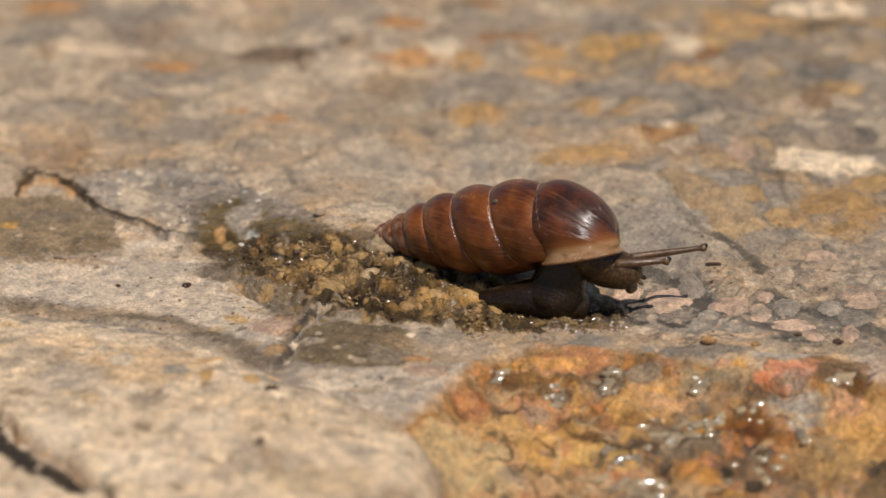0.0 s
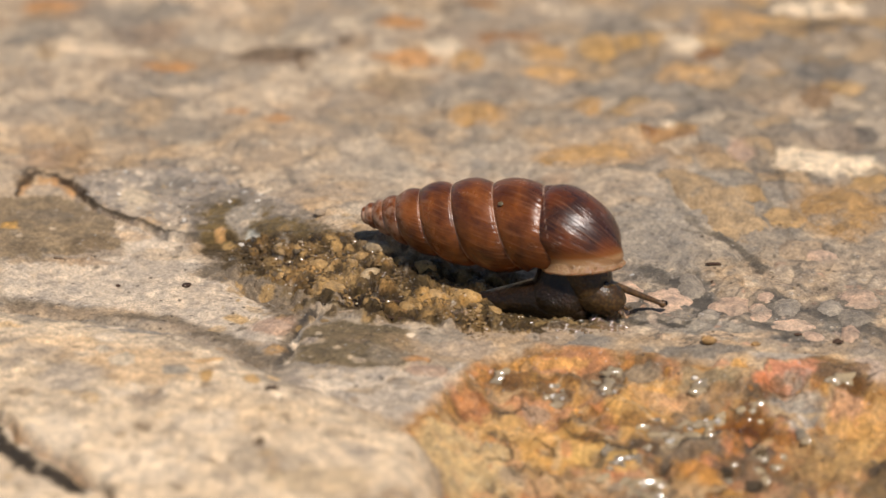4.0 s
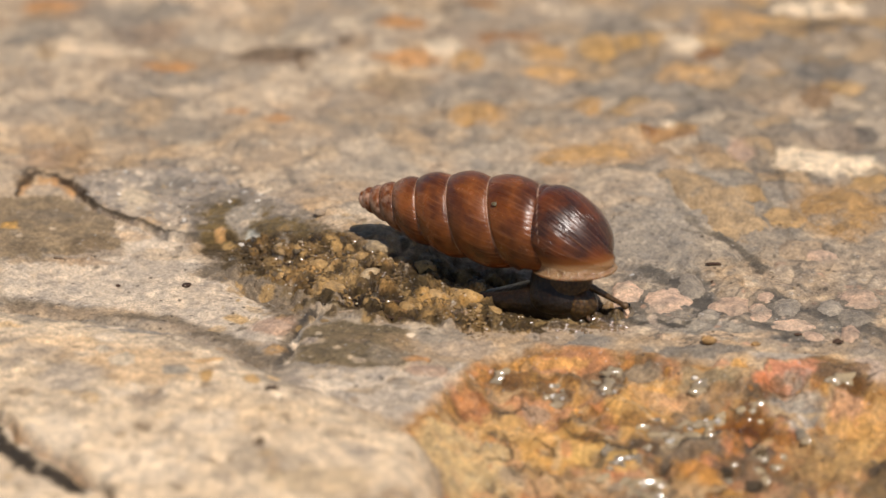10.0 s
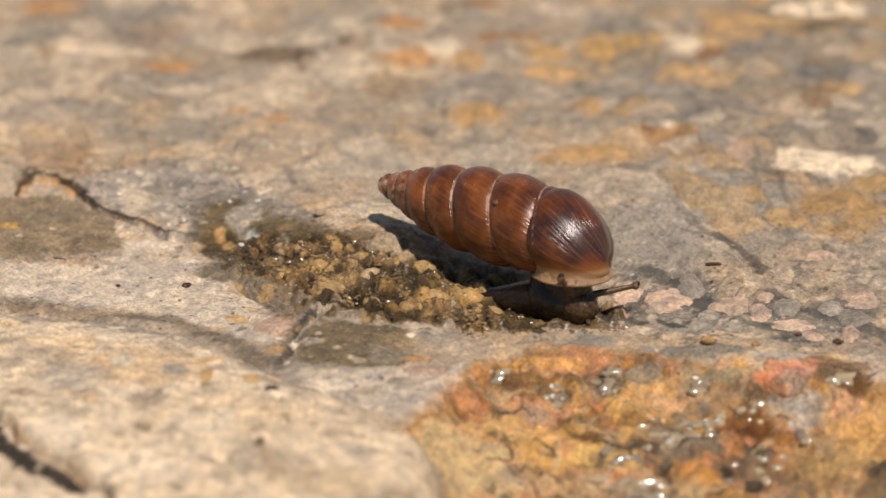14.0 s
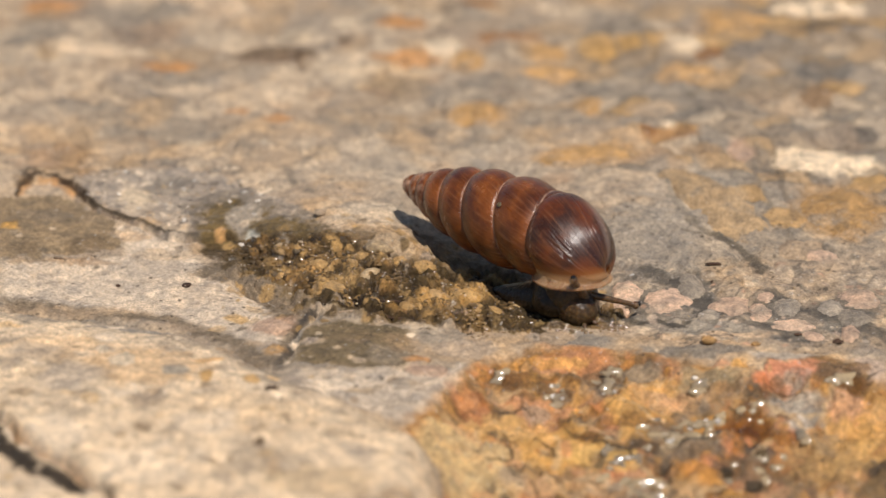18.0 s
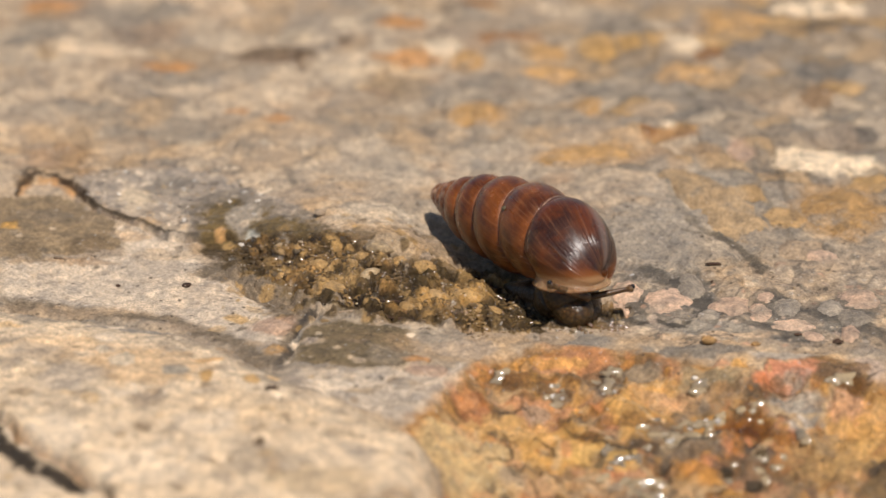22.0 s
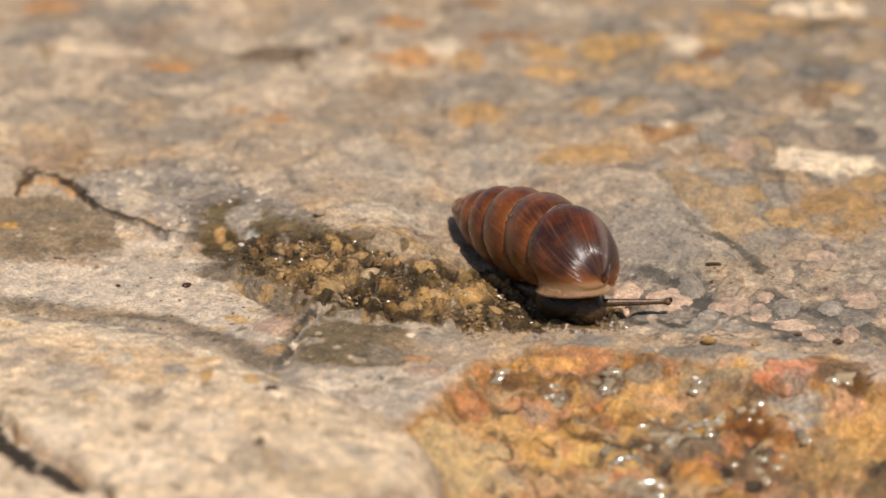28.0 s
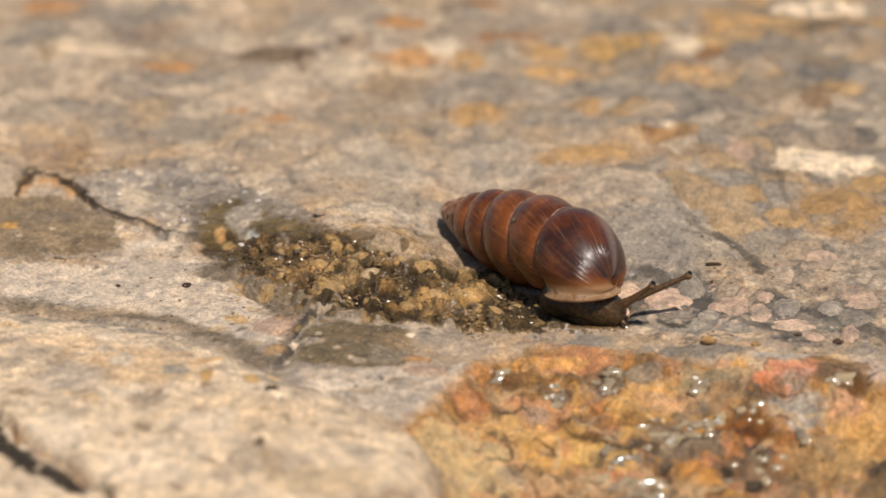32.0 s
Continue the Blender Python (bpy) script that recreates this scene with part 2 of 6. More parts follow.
def shell_surface():
    """Horn-brown glossy shell: growth lines, mottling, pale sutures, worn apex, amber towards the mouth."""
    m, t, b = material("horn brown shell", 0.26)

    def coil(name):
        uv = t.nodes.new("ShaderNodeUVMap")
        uv.uv_map = name
        sep = t.nodes.new("ShaderNodeSeparateXYZ")
        t.links.new(uv.outputs[0], sep.inputs[0])
        return sep.outputs[0], sep.outputs[1]

    def stretched(u, v):
        c = t.nodes.new("ShaderNodeCombineXYZ")
        t.links.new(maths(t, "MULTIPLY", turns, u), c.inputs[0])
        t.links.new(maths(t, "MULTIPLY", over, v), c.inputs[1])
        return c.outputs[0]

    turns, across = coil("coil")
    mouth, over = coil("mouth")
    turns = maths(t, "SUBTRACT", turns, maths(t, "MULTIPLY", over, 0.05))
    obj = t.nodes.new("ShaderNodeTexCoord").outputs["Object"]
    ox = t.nodes.new("ShaderNodeSeparateXYZ")
    t.links.new(obj, ox.inputs[0])
    lines = noise_node(t, stretched(80.0, 1.3), 1.0, 2.0, 0.6)
    bands = noise_node(t, stretched(9.0, 2.0), 1.0, 4, 0.6)
    mott = noise_node(t, obj, 520, 5, 0.6)
    c = blend(t, mapped(t, mott, 0.32, 0.68, 0, 1), (0.060, 0.0145, 0.0022), (0.22, 0.064, 0.010))
    c = blend(t, mapped(t, bands, 0.48, 0.66, 0, 0.75), c, (0.055, 0.016, 0.006))
    last = mapped(t, turns, 7.95, 8.02, 0, 1)
    dark = blend(t, mapped(t, noise_node(t, obj, 330, 4, 0.6), 0.42, 0.60, 0, 1), (0.115, 0.028, 0.005), (0.024, 0.009, 0.006))
    c = blend(t, maths(t, "MULTIPLY", last, 0.9), c, dark)
    # dark and pale streaks where the last whorl begins to widen
    c = blend(t, maths(t, "MULTIPLY", mapped(t, turns, 7.98, 8.06, 0, 0.85), mapped(t, turns, 8.105, 8.125, 1, 0)), c, (0.018, 0.012, 0.010))
    c = blend(t, maths(t, "MULTIPLY", mapped(t, turns, 8.10, 8.13, 0, 0.38), mapped(t, turns, 8.15, 8.18, 1, 0)), c, (0.24, 0.19, 0.16))
    c = blend(t, mapped(t, lines, 0.50, 0.70, 0, 0.20), c, (0.36, 0.16, 0.07))
    worn = maths(t, "MULTIPLY", mapped(t, ox.outputs[0], -9.0 * MM, -13.0 * MM, 0, 1), mapped(t, noise_node(t, obj, 1600, 4), 0.42, 0.6, 0, 0.8))
    c = blend(t, worn, c, (0.52, 0.34, 0.23))
    seam = mapped(t, across, 0.004, 0.022, 0.6, 0)
    seam = maths(t, "MULTIPLY", seam, mapped(t, noise_node(t, obj, 1500, 3), 0.35, 0.6, 0.25, 1))
    c = blend(t, seam, c, (0.50, 0.34, 0.24))
    # a few old repair marks
    scratch = mapped(t, noise_node(t, obj, 240, 6, 0.62), 0.497, 0.503, 0, 1)
    scratch = maths(t, "MULTIPLY", maths(t, "MULTIPLY", scratch, maths(t, "SUBTRACT", 1.0, scratch)), mapped(t, noise_node(t, obj, 160, 2), 0.58, 0.66, 0, 1.6))
    c = blend(t, scratch, c, (0.45, 0.28, 0.17))
    c = blend(t, mapped(t, mouth, 0.30, 0.55, 0, 0.8), c, (0.22, 0.075, 0.016))
    c = blend(t, mapped(t, mouth, 0.55, 0.68, 0, 0.85), c, (0.32, 0.18, 0.08))
    t.links.new(c, b.inputs["Base Color"])
    t.links.new(mapped(t, lines, 0.3, 0.7, 0.26, 0.5), b.inputs["Roughness"])
    b.inputs["Subsurface Weight"].default_value = 0.06
    b.inputs["Subsurface Radius"].default_value = (1.0, 0.3, 0.1)
    b.inputs["Subsurface Scale"].default_value = 0.8 * MM
    b.inputs["Coat Weight"].default_value = 0.75
    t.links.new(mapped(t, mott, 0.35, 0.65, 0.17, 0.30), b.inputs["Coat Roughness"])
    b.inputs["Coat IOR"].default_value = 1.5
    silk = node(t, "Bump", Strength=1.0, Distance=0.00013)
    t.links.new(lines, silk.inputs["Height"])
    t.links.new(silk.outputs[0], b.inputs["Coat Normal"])
    b.inputs["Specular IOR Level"].default_value = 0.1
    tall = maths(t, "ADD", maths(t, "MULTIPLY", lines, 0.6), maths(t, "MULTIPLY", mott, 0.5))
    bump(t, b, tall, 0.5, 0.00004)
    return m


def lip_surface():
    m, t, b = material("pale shell lip", 0.2)
    obj = t.nodes.new("ShaderNodeTexCoord").outputs["Object"]
    c = blend(t, mapped(t, noise_node(t, obj, 700, 4), 0.35, 0.7, 0, 1), (0.20, 0.10, 0.04), (0.40, 0.25, 0.13))
    t.links.new(c, b.inputs["Base Color"])
    b.inputs["Subsurface Weight"].default_value = 0.4
    b.inputs["Subsurface Radius"].default_value = (1.0, 0.55, 0.3)
    b.inputs["Subsurface Scale"].default_value = 0.6 * MM
    bump(t, b, noise_node(t, obj, 2300, 4, 0.6), 1.0, 0.0003)
    return m


def flesh_surface(name, dark, pale, mix, warty=1.0):
    """Slimy skin with a net of furrows between warts, under a film of mucus."""
    m, t, b = material(name, 0.35)
    obj = t.nodes.new("ShaderNodeTexCoord").outputs["Object"]
    cells = node(t, "TexVoronoi", Scale=4200.0)
    t.links.new(obj, cells.inputs["Vector"])
    c = blend(t, mapped(t, noise_node(t, obj, 600, 3), 0.35, 0.65, max(0, mix - 0.4), min(1, mix + 0.4)), dark, pale)
    c = blend(t, mapped(t, cells.outputs["Distance"], 0.3, 0.7, 0, 0.6), c, tuple(v * 0.5 for v in dark))
    t.links.new(c, b.inputs["Base Color"])
    b.inputs["Subsurface Weight"].default_value = 0.4
    b.inputs["Subsurface Radius"].default_value = (1.0, 0.55, 0.25)
    b.inputs["Subsurface Scale"].default_value = 0.5 * MM
    b.inputs["Coat Weight"].default_value = 0.3
    b.inputs["Specular IOR Level"].default_value = 0.25
    b.inputs["Coat Roughness"].default_value = 0.06
    slime = node(t, "Bump", Strength=1.0, Distance=0.00028 * warty)
    warts = maths(t, "SUBTRACT", 1.0, cells.outputs["Distance"])
    t.links.new(maths(t, "ADD", maths(t, "MULTIPLY", warts, 0.3), noise_node(t, obj, 2600, 3, 0.6)), slime.inputs["Height"])
    t.links.new(slime.outputs[0], b.inputs["Coat Normal"])
    bump(t, b, warts, 0.5, 0.00006 * warty)
    return m


def wet_film_surface(name, dark, pale):
    """Thin water over ochre mud: the mud's colour under a smooth gloss."""
    m, t, b = material(name, 0.11)
    geo = t.nodes.new("ShaderNodeNewGeometry").outputs["Position"]
    c = blend(t, mapped(t, noise_node(t, geo, 420, 4), 0.35, 0.62, 0, 1), dark, pale)
    t.links.new(c, b.inputs["Base Color"])
    b.inputs["IOR"].default_value = 1.55
    return m


shell_mat = shell_surface()
lip_mat = lip_surface()
foot_mat = flesh_surface("slate brown skin", (0.009, 0.005, 0.002), (0.032, 0.016, 0.006), 0.4)
head_mat = flesh_surface("translucent tan skin", (0.022, 0.011, 0.004), (0.105, 0.055, 0.015), 0.45)
stalk_mat = flesh_surface("brown stalk skin", (0.075, 0.040, 0.017), (0.17, 0.10, 0.045), 0.5, 0.3)
eye_mat, _, _ = material("black eye", 0.1, (0.01, 0.008, 0.007))
scar_mat, _, _ = material("greenish scar", 0.5, (0.10, 0.075, 0.035))


# ---- the rock sheet ----
def spaced(stops):
    """Coordinates from (start, end, spacing) stretches, then ever wider out to the horizon."""
    v = [np.arange(a, b, s) for a, b, s in stops]
    v = np.concatenate(v)
    out = np.geomspace(1, 3.0e5, 46) + 0.0
    return np.concatenate([v[0] - out[::-1], v, v[-1] + out])


GX = spaced([(-40, 40, 0.085)])
GY = spaced([(-46, -24, 0.16), (-24, 8, 0.095), (8, 62, 0.22)])
XX, YY = np.meshgrid(GX, GY)
HH = relief(XX, YY)
TINT = np.zeros(XX.shape + (3,))
WET = np.zeros(XX.shape)
WARP_X = 0.55 * fractal(XX, YY, 2.2, 4, 61, 0.6)
WARP_Y = 0.9 * fractal(XX, YY, 2.2, 4, 67, 0.6)
FRAY = fractal(XX, YY, 0.8, 4, 71, 0.65)


def ground_tints():
    a = step(-0.35, 0.35, fractal(XX, YY, 9.0, 4, 81))
    b = step(-0.1, 0.45, fractal(XX, YY * 1.3, 4.5, 4, 83))
    c = step(0.0, 0.5, fractal(XX, YY, 2.2, 3, 87))
    for i, (grey, warm, gold, light) in enumerate(((0.31, 0.41, 0.49, 0.52), (0.255, 0.315, 0.325, 0.43), (0.19, 0.22, 0.17, 0.32))):
        v = grey * (1 - a) + warm * a
        v = v * (1 - 0.55 * b) + gold * 0.55 * b
        TINT[..., i] = v * (1 - 0.35 * c) + light * 0.35 * c


def window(x0, x1, y0, y1):
    i0, i1 = np.searchsorted(GY, [y0, y1])
    j0, j1 = np.searchsorted(GX, [x0, x1])
    return slice(i0, i1), slice(j0, j1)


def lay(where, mask, colour, wet):
    for i in range(3):
        TINT[where][..., i] += mask * (colour[i] - TINT[where][..., i])
    if wet is not None:
        WET[where] += mask * (wet - WET[where])


def patch(x, y, rx, ry, colour, turn=0.0, strength=1.0, soft=0.25, ragged=0.5, wet=None):
    """A stain, mineral patch or painted shade: an ellipse with a frayed border."""
    r = max(rx, ry) * 1.9 + 1.5
    w = window(x - r, x + r, y - r, y + r)
    k = min(1.0, min(rx, ry) / 1.2)
    dx, dy = XX[w] + k * WARP_X[w] - x, YY[w] + k * WARP_Y[w] - y
    c, s = math.cos(radians(turn)), math.sin(radians(turn))
    d = np.hypot((dx * c + dy * s) / rx, (dy * c - dx * s) / ry) + ragged * FRAY[w] * 0.6
    lay(w, strength * (1 - step(1 - soft, 1 + soft, d)), colour, wet)


def border(points):
    """The part of the sheet round a shape, and how far inside its frayed border each point lies."""
    px, py = np.array(points[0::2]), np.array(points[1::2])
    w = window(px.min() - 2, px.max() + 2, py.min() - 2, py.max() + 2)
    x, y = XX[w] + 0.6 * WARP_X[w], YY[w] + 0.6 * WARP_Y[w]
    inside, dist = np.zeros(x.shape, bool), np.full(x.shape, 1e9)
    for x0, y0, x1, y1 in zip(px, py, np.roll(px, -1), np.roll(py, -1)):
        cross = (y0 > y) != (y1 > y)
        inside ^= cross & (x < (x1 - x0) * (y - y0) / (y1 - y0 + 1e-12) + x0)
        t = np.clip(((x - x0) * (x1 - x0) + (y - y0) * (y1 - y0)) / ((x1 - x0) ** 2 + (y1 - y0) ** 2 + 1e-12), 0, 1)
        dist = np.minimum(dist, np.hypot(x - x0 - t * (x1 - x0), y - y0 - t * (y1 - y0)))
    return w, np.where(inside, dist, -dist)


def field(colour, points, strength=1.0, soft=0.35, ragged=0.5, wet=None):
    """A stain with a corner-to-corner border, frayed."""
    w, d = border(points)
    lay(w, strength * step(-soft, soft, d + ragged * FRAY[w]), colour, wet)


def mosaic(points, size, seed, tones, matrix, strength=1.0, soft=0.35, wet=None, flat=1.0, jitter=0.3):
    """Packed clasts of several tones in a darker matrix, within a border."""
    w, d = border(points)
    m = strength * step(-soft, soft, d + 0.5 * FRAY[w])
    x, y = XX[w] + jitter * WARP_X[w] + 0.25 * jitter * FRAY[w], YY[w] + jitter * WARP_Y[w] + 0.25 * jitter * FRAY[w]
    c, g, own = cells(x, y * flat, size, seed)
    pick = np.minimum((own * len(tones)).astype(int), len(tones) - 1)
    table = np.array(tones)[pick]
    edge = step(0.02, 0.16, g)
    for i in range(3):
        tone = matrix[i] * (1 - edge) + table[..., i] * edge
        TINT[w][..., i] += m * (tone - TINT[w][..., i])
    if wet is not None:
        WET[w] += m * (wet - WET[w])


def vein(colour, points, width=0.25, strength=1.0, wet=None):
    """A thin dark seam, pale vein or painted shade along a line."""
    px, py = np.array(points[0::2]), np.array(points[1::2])
    w = window(px.min() - 2, px.max() + 2, py.min() - 2, py.max() + 2)
    x, y = XX[w] + 0.4 * WARP_X[w], YY[w] + 0.4 * WARP_Y[w]
    dist = np.full(x.shape, 1e9)
    for x0, y0, x1, y1 in zip(px[:-1], py[:-1], px[1:], py[1:]):
        t = np.clip(((x - x0) * (x1 - x0) + (y - y0) * (y1 - y0)) / ((x1 - x0) ** 2 + (y1 - y0) ** 2 + 1e-12), 0, 1)
        dist = np.minimum(dist, np.hypot(x - x0 - t * (x1 - x0), y - y0 - t * (y1 - y0)))
    d = dist / (width * (1 + 0.9 * FRAY[w]))
    lay(w, strength * (1 - step(0.6, 1.4, d)), colour, wet)


GREY = (0.235, 0.205, 0.165)
DAMP = (0.205, 0.16, 0.11)
DARK = (0.06, 0.045, 0.03)
PALE = (0.52, 0.42, 0.30)
CREAM = (0.64, 0.50, 0.345)
GOLD = (0.46, 0.27, 0.085)
ORANGE = (0.47, 0.235, 0.085)
PINK = (0.54, 0.33, 0.215)
RUST = (0.26, 0.12, 0.04)
ground_tints()
def speckle(count, seed, tones, x0, x1, y0, y1, small, large, strength):
    """Countless small mineral spots of the given tones."""
    rng = random.Random(seed)
    for _ in range(count):
        r = small * (large / small) ** rng.random()
        patch(rng.uniform(x0, x1), rng.uniform(y0, y1), r * rng.uniform(0.8, 1.6), r, tones[rng.randrange(len(tones))], rng.uniform(0, 180), strength * rng.uniform(0.4, 1.0), 0.3, 0.8)


WHITE = (0.78, 0.64, 0.47)
speckle(170, 3, (GREY, CREAM, GOLD, PALE, GREY, RUST), -38, 40, 9, 60, 0.7, 3.2, 0.55)
speckle(260, 5, (GREY, PALE, CREAM, (0.17, 0.145, 0.11), GREY), -34, 34, -14, 14, 0.25, 1.1, 0.6)
speckle(150, 7, (CREAM, PALE, GREY, (0.50, 0.33, 0.16)), -32, 2, -44, -16, 0.4, 2.4, 0.5)
mosaic([11.26, -4.03, 13.88, -2.77, 16.84, -2.73, 19.95, -6.04, 22.71, -3.36, 29.39, -2.82, 30.24, -16.13, 21.86, -14.76, 14.89, -12.43, 11.02, -10.49], 1.25, 31, (GREY, (0.30, 0.265, 0.22), PALE, (0.20, 0.18, 0.15), GREY, GREY), (0.19, 0.165, 0.13), 0.45, flat=0.8)
mosaic([11.39, 45.10, 33.61, 46.01, 37.79, 32.87, 32.39, 1.21, 21.26, 2.58, 14.40, 17.02, 8.07, 31.91], 3.0, 41, (GREY, GOLD, (0.27, 0.235, 0.19), PALE, (0.20, 0.18, 0.15), (0.40, 0.27, 0.14), GREY), (0.16, 0.135, 0.10), 0.6)
mosaic([-38.22, 48.74, 11.51, 48.97, 8.87, 30.75, -3.37, 23.04, -35.34, 22.38], 4.0, 43, (GREY, PALE, (0.40, 0.28, 0.16), (0.33, 0.28, 0.22), CREAM, PALE), (0.28, 0.22, 0.16), 0.45, jitter=0.8)
# rear slabs
patch(-29.56, 45.05, 2.35, 1.12, ORANGE, 0, 0.8)
patch(-23.17, 43.41, 4.47, 1.83, GREY, 0, 0.7)
patch(-31.35, 36.78, 1.46, 1.69, GREY, 0, 0.7)
patch(-25.09, 34.99, 3.32, 1.78, CREAM, 0, 0.8)
patch(-19.92, 31.89, 1.73, 1.08, ORANGE, 0, 0.9)
patch(-18.43, 27.27, 2.23, 0.97, CREAM, 0, 0.7)
patch(-16.50, 37.56, 2.51, 1.50, PALE, 0, 0.7)
# darker brown hollow below the cream stones, given by tint only
patch(-12.60, 34.18, 3.11, 1.78, (0.15, 0.10, 0.06), 0, 0.85)
patch(-10.04, 33.30, 0.70, 1.67, (0.10, 0.055, 0.025), 0, 0.9)
patch(-7.29, 37.73, 0.75, 0.80, (0.12, 0.08, 0.05), 0, 0.8)
patch(-14.73, 24.16, 0.89, 0.57, ORANGE, 0, 0.6)
patch(-11.71, 21.31, 1.27, 0.85, ORANGE, 0, 0.7)
patch(-7.60, 32.82, 2.68, 1.97, PALE, 0, 0.6)
patch(2.82, 45.03, 1.37, 0.61, RUST)
patch(-3.42, 41.07, 1.90, 1.31, ORANGE, 0, 0.9)
patch(-2.65, 34.33, 2.49, 1.09, ORANGE, 0, 0.8)
patch(5.08, 38.77, 2.52, 0.90, RUST, 0, 0.7)
patch(-5.25, 41.73, 1.27, 1.01, GREY, 0, 0.6)
patch(3.91, 28.71, 2.45, 2.43, GREY, 0, 0.7)
patch(3.05, 24.09, 1.21, 1.24, GREY, 0, 0.6)
patch(-4.86, 28.75, 1.22, 0.97, (0.24, 0.17, 0.12), 0, 0.6)
patch(-1.03, 20.52, 0.68, 0.76, (0.16, 0.135, 0.11), 0, 0.8)
patch(12.88, 28.25, 1.83, 2.43, GREY, 0, 0.7)
patch(8.64, 22.29, 3.00, 1.43, GREY, 0, 0.6)
patch(18.69, 23.51, 4.81, 2.39, GREY, 0, 0.6)
patch(27.50, 30.55, 2.25, 2.73, (0.16, 0.145, 0.125), 0, 0.85)
patch(22.65, 34.71, 1.24, 1.78, (0.19, 0.165, 0.14), 0, 0.7)
patch(26.94, 26.02, 1.42, 1.73, (0.24, 0.15, 0.08), 0, 0.8)
patch(19.43, 34.75, 1.04, 1.28, RUST, 0, 0.8)
# shade beneath the bright rear clast, put into the rock's colour
patch(28.00, 39.31, 3.57, 0.60, (0.14, 0.11, 0.08), 0, 0.8)
patch(24.37, 19.00, 1.78, 1.22, (0.18, 0.16, 0.135), 0, 0.8)
patch(29.60, 18.97, 0.91, 1.04, (0.10, 0.09, 0.08), 0, 0.8)
patch(15.88, 18.53, 1.98, 1.22, (0.36, 0.20, 0.09), 0, 0.75)
patch(17.84, 15.47, 1.37, 1.21, (0.28, 0.185, 0.10), 0, 0.7)
patch(21.85, 13.88, 1.17, 2.78, (0.17, 0.15, 0.125), 0, 0.75)
patch(12.98, 11.66, 1.16, 0.64, (0.10, 0.09, 0.075), 0, 0.8)
patch(13.48, 0.80, 3.36, 5.33, (0.275, 0.24, 0.195), 0, 0.8)
# the elongated clast's shadow edge, drawn as a dark tint
vein((0.09, 0.075, 0.055), [15.36, 11.25, 15.45, 6.88, 16.55, 2.40, 18.91, 0.58, 20.40, -2.01, 20.89, -3.09], 0.35, 0.8)
vein((0.12, 0.095, 0.07), [22.96, 15.72, 23.04, 8.99, 23.59, 3.62], 0.2, 0.5)
vein((0.12, 0.10, 0.08), [-21.23, 20.26, -20.52, 16.78, -20.56, 13.35], 0.25, 0.7)
vein((0.13, 0.11, 0.085), [-14.07, 11.65, -11.05, 13.52, -9.31, 14.14, -11.54, 16.55], 0.25, 0.7)
vein((0.13, 0.11, 0.085), [-10.11, 8.80, -10.80, 12.13, -10.12, 15.09], 0.25, 0.6)
patch(-0.93, 12.59, 10.09, 3.88, (0.50, 0.42, 0.32), 0, 0.45, soft=0.7, ragged=0.8)
patch(16.63, 7.54, 2.86, 5.00, (0.44, 0.38, 0.30), 0, 0.5, soft=0.6, ragged=0.8)
patch(-4.65, 2.61, 3.19, 1.79, (0.58, 0.49, 0.37), 0, 0.6, soft=0.5, ragged=0.9)
patch(-6.96, 5.23, 1.13, 0.63, (0.40, 0.33, 0.25), 0, 0.6, ragged=1.0)
# rough crystalline rim above the crack
field((0.33, 0.29, 0.245), [-26.07, 11.56, -22.58, 11.66, -17.61, 12.51, -13.20, 9.24, -8.39, 2.07, -13.31, 2.85, -17.08, 3.07, -20.97, 4.92, -24.27, 8.39], strength=0.7)
speckle(240, 11, (WHITE, (0.11, 0.09, 0.07), GREY, WHITE, (0.16, 0.14, 0.12)), -25.02, -11.39, 2.01, 13.09, 0.07, 0.32, 0.95)
patch(-18.61, 9.74, 1.92, 1.37, (0.16, 0.14, 0.115), 0, 0.6)
patch(-14.84, 7.31, 2.10, 1.09, (0.13, 0.11, 0.085), 0, 0.55, ragged=0.9, wet=0.3)
patch(-20.68, 6.32, 1.14, 1.81, (0.42, 0.34, 0.25), 0, 0.7)
# the crack's shadowed groove, darkened by colour as well
vein((0.05, 0.035, 0.02), [-28.70, 10.76, -27.68, 12.30, -26.30, 12.03, -24.96, 9.73, -22.54, 5.70, -20.13, 3.65, -17.41, 2.05, -15.54, 2.00], 0.16, 0.9)
patch(-27.06, 11.38, 2.24, 1.84, (0.09, 0.06, 0.035), 0, 0.9, soft=0.12, ragged=0.3)
patch(-26.99, 11.31, 1.93, 1.66, (0.44, 0.32, 0.20), 0, 1.0, soft=0.2, ragged=0.7)
patch(-26.72, 10.12, 1.62, 1.38, (0.46, 0.36, 0.25), 0, 1.0, soft=0.15, ragged=0.4)
vein((0.52, 0.25, 0.08), [-28.79, 9.57, -28.43, 11.08], 0.22, 0.8)
vein((0.52, 0.25, 0.08), [-26.66, 11.63, -25.99, 11.43, -25.00, 8.90], 0.22, 0.9)
# damp and dark stains on the slabs
field((0.25, 0.185, 0.112), [-31.58, 8.66, -27.76, 8.79, -25.02, 8.13, -22.48, 4.83, -21.00, 0.71, -24.70, -0.67, -30.42, -2.71], soft=0.25, ragged=0.9, wet=0.12)
patch(-28.93, 3.09, 0.64, 0.72, GOLD, ragged=1.0)
patch(-26.91, 10.45, 1.16, 0.83, (0.54, 0.41, 0.28), 0, 0.95, soft=0.2, ragged=0.5)
vein((0.07, 0.045, 0.025), [-29.00, 8.91, -28.64, 10.88, -27.83, 12.25, -26.61, 12.44, -25.53, 10.65, -24.27, 8.24], 0.28, 0.95)
vein((0.48, 0.28, 0.13), [-28.64, 9.17, -28.21, 10.41], 0.3, 0.8)
